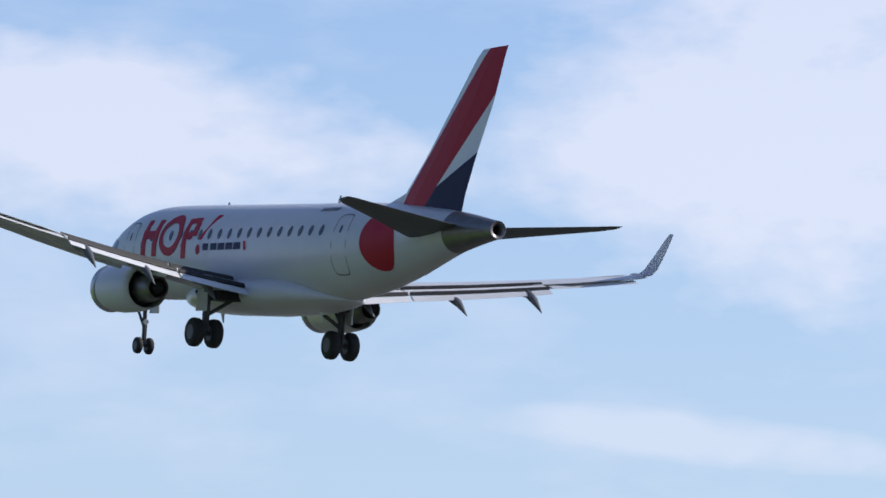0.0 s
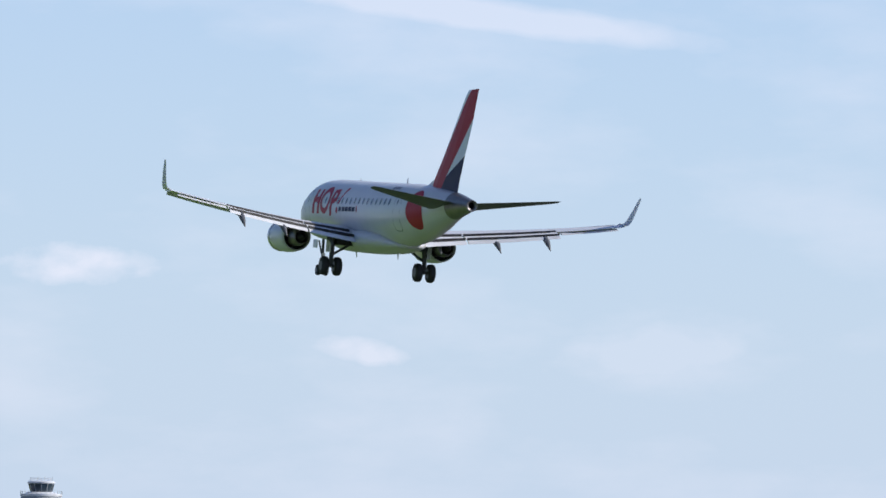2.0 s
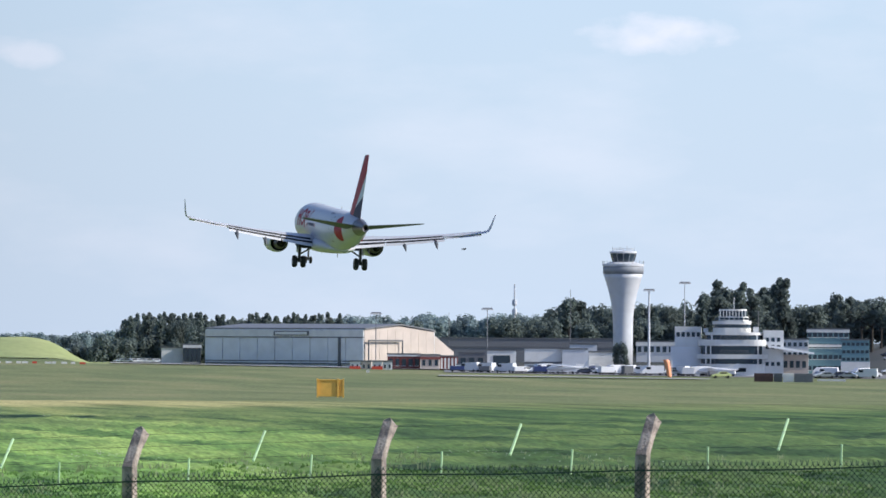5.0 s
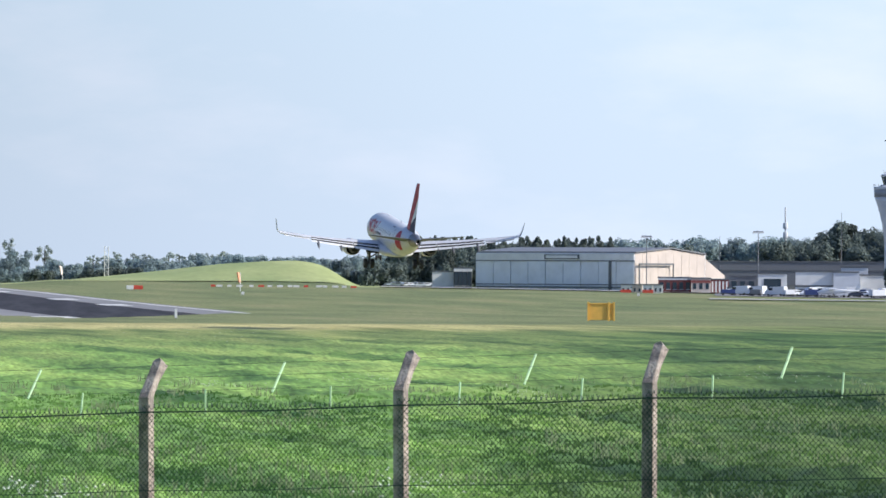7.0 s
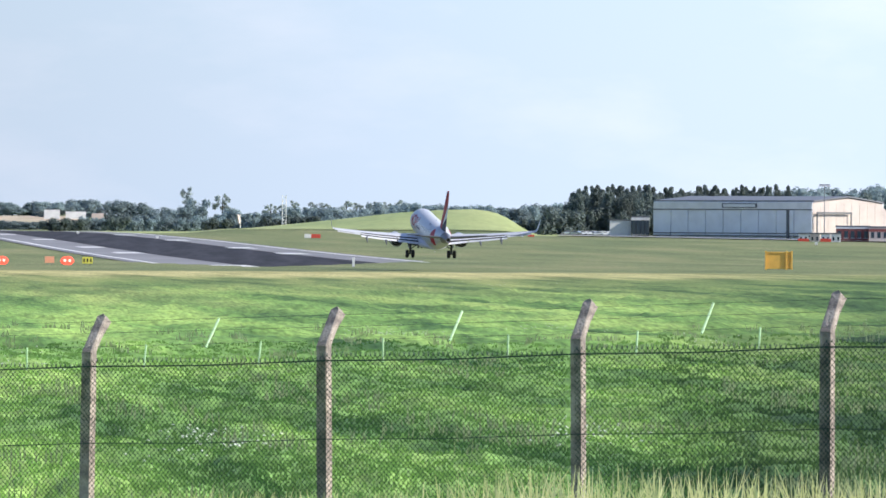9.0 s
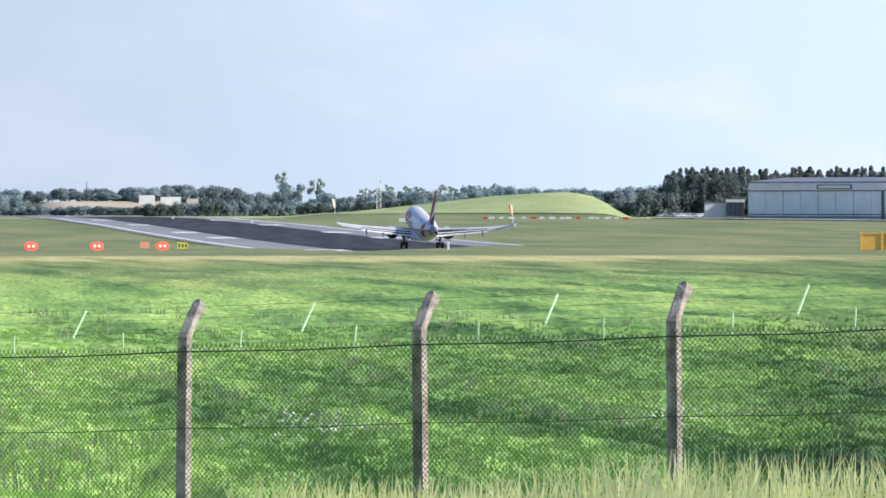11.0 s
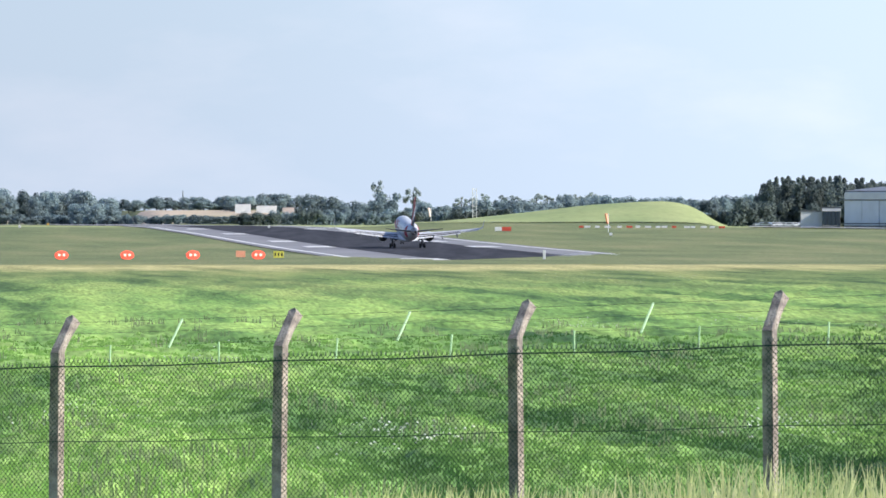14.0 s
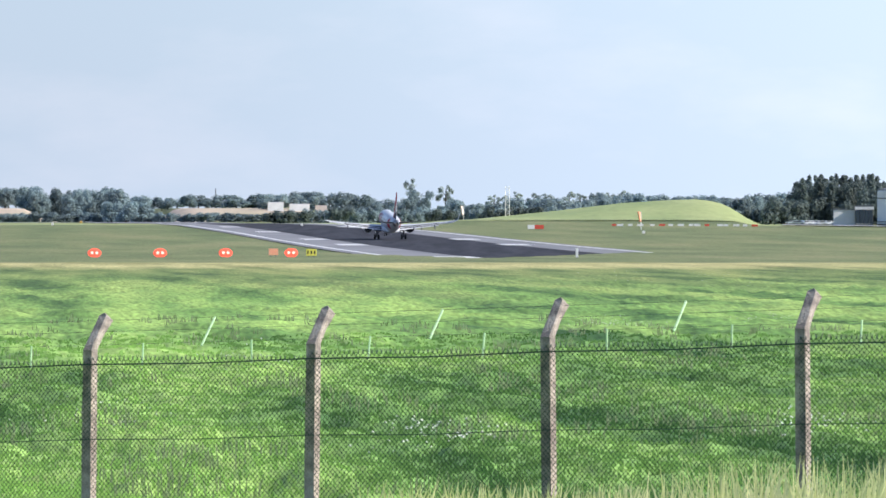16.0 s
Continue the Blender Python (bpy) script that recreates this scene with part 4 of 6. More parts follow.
def fence():
    f = empty("perimeter_fence", label="chain-link fence on cranked concrete posts with wire droppers", category="fence")
    p = 57.0                      # square distance from the eye
    nx, ny = math.sin(radians(FENCE_TURN)), math.cos(radians(FENCE_TURN))
    foot = Vector((p * nx, p * ny, 0))
    run = Vector((ny, -nx, 0))
    start = -43.59
    spots = []
    for i in range(13):
        q = foot + run * (start + BAY * i + {5: 0.12, 6: 0.05, 7: 0.04}.get(i, 0.0))
        a = math.atan2(q.x, q.y) * UNIT
        top = 5.65 + 0.00027 * (a + 609) if a < 1100 else 6.11 + 0.00018 * (a - 1100)
        spots.append((q, top))
    rot = math.degrees(math.atan2(run.y, run.x))
    bm = bmesh.new()
    h = 0.063
    rings = [[(-h, -h, -2.9), (h, -h, -2.9), (h, h, -2.9), (-h, h, -2.9)], [(-h, -h, -0.36), (h, -h, -0.36), (h, h, -0.36), (-h, h, -0.36)],
             [(-h, -h + 0.3, 0.02), (h, -h + 0.3, 0.02), (h, h + 0.3, -0.03), (-h, h + 0.3, -0.03)]]
    rings.insert(1, [(x * 0.99, y * 0.99, -1.6) for x, y, z in rings[0]])
    rings.insert(3, [(x, y + 0.14, z + 0.17) for x, y, z in rings[2]])
    rings.append([(x * 0.55 - 0.012, y * 0.7 + 0.1, z + 0.035 + (0.02 if x > 0 else 0)) for x, y, z in rings[4]])
    loft(bm, rings)
    bmesh.ops.bevel(bm, geom=[e for e in bm.edges if e.calc_length() > 0.15], offset=0.012, segments=1, affect="EDGES")
    for v in bm.verts:
        if v.co.z > -0.5:
            v.co += Vector((random.uniform(-0.008, 0.008), random.uniform(-0.012, 0.012), random.uniform(-0.008, 0.008)))
    post = part("post", bm, CONCRETE, f)
    for i, (q, top) in enumerate(spots):
        o = post if i == 0 else new("post", post.data)
        o.parent = f
        o.matrix_basis = pose(q.x, q.y, top, random.uniform(-0.8, 0.8), random.uniform(-0.6, 0.6), rot + random.uniform(-3, 3))
    # woven mesh of one bay: zigzag wires side by side
    bm = bmesh.new()
    gap, drop, r = 0.03, 0.031, 0.0038
    count, rows = int(BAY / gap), int(2.25 / drop)
    for k in range(count):
        x0, flip = (k + 0.5) * gap, 1 if k % 2 else -1
        prev = None
        for j in range(rows + 1):
            x = x0 + flip * (gap / 2 if (j % 2) else -gap / 2) * 1.04
            z, yy = -j * drop, flip * (0.003 if j % 2 else -0.003)
            ring = [bm.verts.new((x + dx, yy + dy, z)) for dx, dy in ((-r, -r * 0.6), (r, -r * 0.6), (0, r))]
            if prev:
                for a in range(3):
                    b = (a + 1) % 3
                    bm.faces.new((prev[a], prev[b], ring[b], ring[a]))
            prev = ring
    # cut wire ends stand up along the top
    for k in range(int(BAY / 0.06)):
        for lean in (-0.012, 0.014):
            x = (k + 0.5) * 0.06
            tube(bm, (x, 0, -0.01), (x + lean, random.uniform(-0.01, 0.01), random.uniform(0.025, 0.05)), 0.005, 0.003, 3)
    me = None
    for i in range(12):
        (q, t0), (q2, t1) = spots[i], spots[i + 1]
        base = q + Vector((0, 0, t0 - 0.46))
        if me is None:
            o = part("wire_mesh", bm, WIRE, f, "dark green chain-link mesh")
            me = o.data
        else:
            o = tagged(new("wire_mesh", me), "dark green chain-link mesh")
            o.parent = f
        shear = Matrix.Identity(4)
        shear[2][0] = (t1 - t0) / BAY
        o.matrix_basis = Matrix.Translation(base) @ Matrix.Rotation(radians(rot), 4, "Z") @ pose(0, -0.075, 0) @ shear
        nrm = Vector((nx, ny, 0))
        for dz, rr in ((-0.06, 0.01), (-0.92, 0.006), (-1.8, 0.006)):
            mid = (q + q2) / 2 + Vector((0, 0, (t0 + t1) / 2 - 0.46 + dz - 0.02)) - nrm * 0.08
            b2 = bmesh.new()
            a0, a1 = q + Vector((0, 0, t0 - 0.46 + dz)) - nrm * 0.08, q2 + Vector((0, 0, t1 - 0.46 + dz)) - nrm * 0.08
            tube(b2, a0, mid, rr, n=4)
            tube(b2, mid, a1, rr, n=4)
            part("line_wire", b2, WIRE, f)
        for back, dz in ((0.04, -0.3), (0.15, -0.15), (0.28, -0.02)):
            b2 = bmesh.new()
            tube(b2, q + Vector((0, 0, t0 + dz)) + nrm * back, q2 + Vector((0, 0, t1 + dz)) + nrm * back, 0.0017, n=3)
            part("barbed_wire", b2, WIRE, f)
        m = (q + q2) / 2 + Vector((0, 0, (t0 + t1) / 2))
        rod("dropper", m + Vector((0, 0, -0.34)) + nrm * 0.02, m + Vector((0, 0, -0.02)) + nrm * 0.31, 0.014, DROPPER, f, "pale green slanted dropper", n=6)
        for g in (0.25, 0.74):
            m2 = q.lerp(q2, g) + Vector((0, 0, t0 + (t1 - t0) * g))
            lean = random.uniform(-0.01, 0.05)
            rod("dropper", m2 + Vector((0, 0, -0.55)) - nrm * 0.06, m2 + Vector((0, 0, -0.29)) - nrm * (0.06 - lean), 0.011, DROPPER, f, "pale green upright dropper", n=6)


fence()

# ---- buildings ----


def frame_at(bearing, d, v, turn=0.0):
    """Pose on the ground line of a building: its own x runs to the right as seen from the eye."""
    p = at(bearing, d)
    return pose(p.x, p.y, EYE + v / UNIT * d, 0, 0, -math.degrees(bearing / UNIT) + turn)


def metres(px, d):
    return px / UNIT * d


def hangar():
    d = 1700
    k = d / UNIT
    h = empty("hangar", frame_at(1048, d, -36, 0), "large grey hangar with sliding doors and cream gable wall", "hangar")
    th = radians(36)
    fx, fy = Vector((-math.cos(th), math.sin(th), 0)), Vector((math.sin(th), math.cos(th), 0))
    L, W, eave, ridge = 285 * k / math.cos(th), 126 * k / math.sin(th), 71 * k, 79 * k

    def wall(name, a, b, z0, z1, mat, parent, out=0.0, thick=0.3, label=""):
        bm = bmesh.new()
        a, b = Vector(a), Vector(b)
        u = (b - a).normalized()
        n = Vector((u.y, -u.x, 0))
        if n.y > 0:
            n = -n
        pts = [a + n * out, b + n * out, b + n * (out - thick), a + n * (out - thick)]
        loft(bm, [[p + Vector((0, 0, z0)) for p in pts], [p + Vector((0, 0, z1)) for p in pts]])
        return part(name, bm, mat, parent, label)

    o = Vector((0, 0, 0))
    far, side = fx * L, fy * W
    front = wall("front_wall", o, far, 0, eave, CLAD, h)
    # gable
    bm = bmesh.new()
    prof = [(0, 0), (1, 0), (1, eave - 2 * k), (0.5, ridge - 1 * k), (0, eave)]
    vs = [[bm.verts.new(side * a + Vector((0, 0, z)) - fx * e) for a, z in prof] for e in (0.0, -0.4)]
    bm.faces.new(vs[0])
    bm.faces.new(vs[1][::-1])
    for i in range(5):
        j = (i + 1) % 5
        bm.faces.new((vs[0][i], vs[1][i], vs[1][j], vs[0][j]))
    gable = part("gable_wall", bm, CREAM, h, "cream metal gable wall")
    for i in range(1, 9):
        a = i / 9
        wall("rib", side * (a - 0.003), side * (a + 0.003), 0.5, eave - 2.2 * k, CREAM, gable, 0.06, 0.05)
    bm = bmesh.new()
    for e0, e1 in ((0, 0.5), (0.5, 1)):
        z0, z1 = (eave, ridge) if e0 == 0 else (ridge, eave - 2 * k)
        q = [side * e0 + Vector((0, 0, z0)) - fx * 0.5, side * e1 + Vector((0, 0, z1)) - fx * 0.5, side * e1 + far + Vector((0, 0, z1)), side * e0 + far + Vector((0, 0, z0))]
        loft(bm, [[p + Vector((0, 0, 0.05)) for p in q], [p + Vector((0, 0, 0.4)) for p in q]])
    part("roof", bm, STRUT, h)
    wall("back_wall", side, side + far, 0, eave - 2 * k, CLAD, h)
    wall("end_wall", far, far + side, 0, eave - 2 * k, CLAD, h)
    wall("fascia", o, far, eave - 13 * k, eave - 1.2 * k, RENDER_WHITE, front, 0.35, 0.3, "paler fascia band over the doors")
    wall("door_rail", o, far, eave - 15 * k, eave - 13 * k, STRUT, front, 0.45, 0.3)
    n = 9
    for i in range(n):
        a, b = far * ((i + 0.02) / n), far * ((i + 0.98) / n)
        wall("sliding_door", a, b, 8 * k, eave - 15.2 * k, CLAD, front, 0.2 + 0.12 * (i % 2), 0.15, "grey sliding door leaf")
    for z0, z1 in ((2, 4.5), (9, 11), (14, 15.5)):
        wall("dark_band", o + far * 0.0, far, z0 * k, z1 * k, ROOF, front, 0.5, 0.1, "dark low rail")
    wall("door_post", far * 0.14, far * 0.155, 0, eave - 14 * k, ROOF, front, 0.6, 0.3)
    s = wall("sign_board", far * 0.34, far * 0.56, eave - 11 * k, eave - 3 * k, ROOF, front, 0.6, 0.2, "long dark sign board with white panel")
    wall("sign_panel", far * 0.35, far * 0.55, eave - 9.5 * k, eave - 4.5 * k, RENDER_WHITE, s, 0.68, 0.05)
    # lean-to beyond the gable
    bm = bmesh.new()
    q = [side, side + fy * 10, side + fy * 10 + far * 0.5, side + far * 0.5]
    loft(bm, [[Vector(p) for p in q], [q[0] + Vector((0, 0, 62 * k)), q[1] + Vector((0, 0, 32 * k)), q[2] + Vector((0, 0, 32 * k)), q[3] + Vector((0, 0, 62 * k))]])
    part("lean_to", bm, CREAM, h)
    # steel frame before the gable
    for a, b, z0, z1 in ((0.02, 0.03, 0, 52), (0.5, 0.51, 0, 52), (0.02, 0.51, 50, 53)):
        wall("door_frame", side * a, side * b, z0 * k, z1 * k, ROOF, h, 1.2, 0.3, "dark steel door frame")


def slab_building(name, b0, b1, d, v0, v1, mat, depth, label, category="building", bands=(), cols=0, rows=0, win=(0.55, 0.5), roof=True, glass=None, turn=0.0, win_v=None):
    """A flat-roofed block with optional rows of windows set into frames and pale bands."""
    k = d / UNIT
    w, h = (b1 - b0) * k, (v1 - v0) * k
    t = empty(name, frame_at(b0, d, v0, turn), label, category)
    body = block("wall", 0, w, 0, depth, -1.5, h, mat, t, "", 0.03)
    if roof:
        block("roof", -0.2, w + 0.2, -0.2, depth + 0.2, h + 0.004, h + 0.35, ROOF, t)
    for z0, z1, m in bands:
        block("band", -0.15, w + 0.15, -0.15, depth, z0 * h, z1 * h, m, t, "plain facade band", 0.0)
    lo, hi = win_v or (0.0, 1.0)
    for r in range(rows):
        zc = h * (lo + (hi - lo) * (r + 0.5) / rows)
        hh = h * (hi - lo) / rows * win[1] / 2
        for c in range(cols):
            xc = w * (c + 0.5) / cols
            ww = w / cols * win[0] / 2
            wd = block("window", xc - ww, xc + ww, -0.1, 0.1, zc - hh, zc + hh, glass or GLASS, body)
            if ww > 0.5:
                block("sill", xc - ww - 0.1, xc + ww + 0.1, -0.2, 0.0, zc - hh - 0.12, zc - hh, RENDER_WHITE, wd)
    return t


def control_tower():
    d = 1650
    k = d / UNIT
    t = empty("control_tower", frame_at(1506, d, -34), "tall pale control tower flaring to a glazed cab", "control tower")
    z = lambda v: (v + 34) * k
    bm = bmesh.new()
    spin(bm, [(17.5 * k, -1), (17.5 * k, z(20)), (17.6 * k, z(48)), (18.6 * k, z(64)), (21.5 * k, z(86)), (26.5 * k, z(108)), (32.5 * k, z(128)), (35.3 * k, z(136))], (0, 0, 0), "z", 40)
    part("shaft", bm, TOWER_GREY, t, "pale flared shaft", smooth=True)
    bm = bmesh.new()
    spin(bm, [(35.7 * k, z(136)), (36.2 * k, z(148)), (35 * k, z(149))], (0, 0, 0), "z", 40)
    part("dark_collar", bm, COLLAR, t, "dark grey collar of louvres", smooth=True)
    bm = bmesh.new()
    spin(bm, [(36.5 * k, z(149)), (37 * k, z(150)), (37 * k, z(153.5)), (30 * k, z(154)), (24 * k, z(157))], (0, 0, 0), "z", 40)
    deck = part("gallery", bm, TOWER_GREY, t, "pale round gallery")
    for i in range(28):
        a = 2 * math.pi * i / 28
        rod("baluster", (36.6 * k * math.cos(a), 36.6 * k * math.sin(a), z(153)), (36.6 * k * math.cos(a), 36.6 * k * math.sin(a), z(159)), 0.05, STRUT, deck, n=5)
    n = 12
    for i in range(n):
        a0, a1 = 2 * math.pi * (i + 0.04) / n, 2 * math.pi * (i + 0.96) / n
        bm = bmesh.new()
        lo, hi = 18.5 * k, 23 * k
        q = [(lo, a0, z(156)), (lo, a1, z(156)), (hi, a1, z(172)), (hi, a0, z(172))]
        vs = [Vector((r * math.cos(a), r * math.sin(a), h)) for r, a, h in q]
        loft(bm, [vs, [v * 0.985 for v in vs]])
        part("pane", bm, GLASS, t, "dark outward-leaning pane")
        a = 2 * math.pi * i / n
        rod("mullion", (lo * 1.005 * math.cos(a), lo * 1.005 * math.sin(a), z(156)), (hi * 1.005 * math.cos(a), hi * 1.005 * math.sin(a), z(172)), 0.07, TOWER_GREY, t)
    bm = bmesh.new()
    spin(bm, [(23.6 * k, z(172)), (24.4 * k, z(172.5)), (24.4 * k, z(175)), (22 * k, z(176.4)), (3 * k, z(177))], (0, 0, 0), "z", 32)
    part("cab_roof", bm, TOWER_GREY, t)
    for i in range(16):
        a = 2 * math.pi * i / 16
        rod("roof_rail_post", (17 * k * math.cos(a), 17 * k * math.sin(a), z(176)), (17 * k * math.cos(a), 17 * k * math.sin(a), z(181.5)), 0.06, TOWER_GREY, t, n=5)
        for v in (179, 181.5):
            rod("roof_rail", (17 * k * math.cos(a), 17 * k * math.sin(a), z(v)), (17 * k * math.cos(a + math.pi / 8), 17 * k * math.sin(a + math.pi / 8), z(v)), 0.05, TOWER_GREY, t, n=4)
    for i in range(4):
        rod("aerial", (-3 + 2 * i, 0, z(176.5)), (-3 + 2 * i, 0, z(184)), 0.05, STRUT, t, n=5)


def old_terminal():
    d = 1450
    k = d / UNIT
    t = empty("old_terminal", frame_at(1702, d, -46), "white streamlined old terminal in stepped rounded tiers", "terminal")
    z = lambda v: (v + 46) * k

    def tier(x0, x1, v0, v1, depth, name="tier", mat=RENDER_WHITE, round_=5.0):
        bm = bmesh.new()
        pts = []
        for i in range(9):
            a = math.pi + math.pi / 2 * i / 8
            pts.append((x0 + round_ + round_ * math.cos(a), round_ + round_ * math.sin(a)))
        for i in range(9):
            a = -math.pi / 2 + math.pi / 2 * i / 8
            pts.append((x1 - round_ + round_ * math.cos(a), round_ + round_ * math.sin(a)))
        pts += [(x1, depth), (x0, depth)]
        loft(bm, [[(x, y, z(v0)) for x, y in pts], [(x, y, z(v1)) for x, y in pts]])
        return part(name, bm, mat, t)

    x0, x1 = -60 * k, 62 * k
    tier(x0, x1, -56, -22, 22)
    tier(x0 + 0.6, x1 - 0.6, -22, -13, 21, "glazing", GLASS)
    tier(x0 - 0.8, x1 + 0.8, -13, -5, 23, "balcony")
    tier(x0 + 0.6, x1 - 0.6, -5, 10, 21, "glazing", GLASS)
    for i in range(13):
        x = x0 + 1.5 + (x1 - x0 - 3) * i / 12
        block("mullion", x - 0.14, x + 0.14, -0.02 + 0.4, 0.7, z(-22), z(-13), RENDER_WHITE, t)
        block("mullion", x - 0.14, x + 0.14, 0.4, 0.7, z(-5), z(10), RENDER_WHITE, t)
    tier(x0 - 0.4, x1 + 0.4, 10, 21, 23, "balcony")
    tier(x0 + 1.5, x1 - 1.5, 21, 29, 20, "glazing", GLASS)
    for i in range(15):
        x = x0 + 3 + (x1 - x0 - 6) * i / 14
        block("mullion", x - 0.3, x + 0.3, 1.35, 1.7, z(21), z(29), RENDER_WHITE, t)
    tier(x0 + 1.2, x1 - 1.2, 29, 34, 21, "parapet")
    tier(-37 * k, 30 * k, 34, 42, 16, "tier", RENDER_WHITE, 3)
    tier(-36 * k, 29 * k, 42, 48, 15, "glazing", GLASS, 3)
    tier(-38 * k, 31 * k, 48, 54, 16, "parapet", RENDER_WHITE, 3)
    tier(-28 * k, 26 * k, 54, 62, 12, "tier", RENDER_WHITE, 2.5)
    tier(-26 * k, 22 * k, 62, 72, 11, "control_room", GLASS, 2.5)
    for i in range(9):
        x = -24 * k + 44 * k * i / 8
        block("mullion", x - 0.12, x + 0.12, -0.06, 0.2, z(62), z(72), RENDER_WHITE, t)
    tier(-27 * k, 23 * k, 72, 75, 12, "parapet", RENDER_WHITE, 2.5)
    # small windows in the white tiers, railings on the balconies, roof plant
    for i in range(16):
        x = x0 + 6 + (x1 - x0 - 12) * i / 15
        block("window", x - 0.45, x + 0.45, -0.03, 0.12, z(-36), z(-29), GLASS, t)
    for v, e in ((-5, 0.9), (21, 0.5), (34, 0.0)):
        for i in range(20):
            x = x0 + 5 + (x1 - x0 - 10) * i / 19
            rod("baluster", (x, -e + 0.3, z(v)), (x, -e + 0.3, z(v) + 1.0), 0.04, STRUT, t, n=4)
        rod("rail", (x0 + 5, -e + 0.3, z(v) + 1.0), (x1 - 5, -e + 0.3, z(v) + 1.0), 0.05, STRUT, t, n=4)
    for i in range(7):
        x = -30 * k + 52 * k * i / 6
        block("window", x - 0.5, x + 0.5, -0.04, 0.1, z(56), z(60), GLASS, t)
    block("roof_plant", 34 * k, 44 * k, 6, 11, z(34), z(44), TOWER_GREY, t, "pale roof plant box", 0.05)
    block("roof_plant", -54 * k, -46 * k, 7, 12, z(34), z(41), TOWER_GREY, t, "pale roof plant box", 0.05)
    rod("flagpole", (0, 4, z(75)), (0, 4, z(96)), 0.09, TOWER_GREY, t, n=5)
    # wings
    block("stair_tower", 52 * k, 88 * k, 2, 20, z(-56), z(38), RENDER_WHITE, t, "white stair tower", 0.05)
    for vv in (-25, 5, 18):
        for i in range(3):
            block("window", 56 * k + i * 10 * k, 62 * k + i * 10 * k, 1.9, 2.1, z(vv), z(vv + 7), GLASS, t)
    block("side_wing", -112 * k, -58 * k, 6, 22, z(-56), z(8), CLAD, t, "grey side wing")
    block("side_wing", -105 * k, -58 * k, 8, 22, z(8), z(44), RENDER_WHITE, t, "white side wing")
    for i in range(5):
        block("window", -102 * k + i * 9 * k, -96 * k + i * 9 * k, 7.9, 8.1, z(26), z(34), GLASS, t)
    bm = bmesh.new()
    loft(bm, [[(60 * k, -2, z(8)), (142 * k, 0, z(-4)), (142 * k, 14, z(-4)), (60 * k, 14, z(8))], [(60 * k, -2, z(12)), (142 * k, 0, z(-1)), (142 * k, 14, z(-1)), (60 * k, 14, z(12))]])
    part("wing_canopy", bm, CLAD, t, "grey sloping canopy")
    block("under_canopy", 62 * k, 132 * k, 4, 13, z(-56), z(-5), CREAM, t)
    for i in range(6):
        block("window", 66 * k + i * 11 * k, 73 * k + i * 11 * k, 3.9, 4.1, z(-28), z(-16), GLASS, t)


def hotel():
    d = 1950
    k = d / UNIT
    t = empty("hotel", frame_at(1979, d, 8), "long modern hotel, white frame round dark blue window wall", "hotel")
    w, h = 180 * k, 92 * k
    block("wall", 0, w, 0.6, 16, -3, h, TOWER_GREY, t)
    panel = block("window_wall", 2 * k, 142 * k, 0.2, 0.7, 16 * k, 76 * k, BLUE_PANEL, t, "dark blue cladding panel")
    block("frame", -1, w, 0, 0.6, 76.3 * k, h, RENDER_WHITE, t)
    block("frame", 142.3 * k, w, 0, 0.6, 0, 76 * k, RENDER_WHITE, t)
    block("frame", -1, 142 * k, 0, 0.6, 0, 15.7 * k, RENDER_WHITE, t)
    block("fin_wall", 24 * k, 34 * k, -0.6, 0.1, 8 * k, 86 * k, RENDER_WHITE, t, "white vertical stair strip")
    block("fin_slot", 26.5 * k, 31 * k, -0.7, -0.61, 30 * k, 84 * k, BLUE_PANEL, t)
    for r in range(5):
        for c in range(13):
            x = (8 + c * 10.4) * k
            if 20 * k < x < 36 * k:
                continue
            z = (22 + r * 12.2) * k
            block("window", x - 0.45, x + 0.45, 0.1, 0.19, z - 0.4, z + 0.55, RENDER_WHITE if (r * 7 + c * 3) % 5 else GLASS, panel)
    for c in range(12):
        x = (10 + c * 14) * k
        block("top_window", x - 0.5, x + 0.5, -0.06, -0.005, 82 * k, 86 * k, GLASS, t)
    s = empty("stair_block", frame_at(2172, d, 8), "dark tall stair block with flat roof slab", "building")
    block("wall", 0, 46 * k, 2, 14, -2, 100 * k, BLUE_PANEL, s, "", 0.05)
    block("roof_slab", -1 * k, 70 * k, 1, 15, 100.3 * k, 103 * k, ROOF, s)
    block("window", 32 * k, 44 * k, 1.9, 1.99, 84 * k, 94 * k, GLASS, s)


hangar()
control_tower()
old_terminal()
hotel()
# low buildings between hangar and terminal
slab_building("long_shed", 1182, 1500, 1800, -12, 20, STRUT, 25, "long low dark green-grey industrial shed", "shed", bands=((0.5, 0.58, ROOF),))
slab_building("white_store", 1332, 1398, 1560, -24, 3, RENDER_WHITE, 14, "long white storage building with flat roof", "store", bands=((0.0, 0.14, ROOF),))
slab_building("white_store", 1398.8, 1443, 1558, -24, 2, TOWER_GREY, 14, "pale grey storage building with flat roof", "store")
slab_building("white_store", 1446, 1492, 1570, -24, -3, RENDER_WHITE, 12, "small white storage building", "store")
slab_building("white_store", 1412, 1460, 1610, -14, 11, TOWER_GREY, 10, "pale upper storage building", "store")
# a dark panel puts the open bay's shade into colour
slab_building("vehicle_shed", 1266, 1317, 1560, -32, -1, RENDER_WHITE, 12, "white vehicle shed, dark panel as the shade in its bay", "shed", cols=1, rows=1, win=(0.6, 0.72), win_v=(0, 0.85))
slab_building("workshop", 1216, 1262, 1580, -32, -6, STRUT, 12, "dark grey workshop beside the hangar", "workshop", cols=3, rows=1, win=(0.6, 0.4))
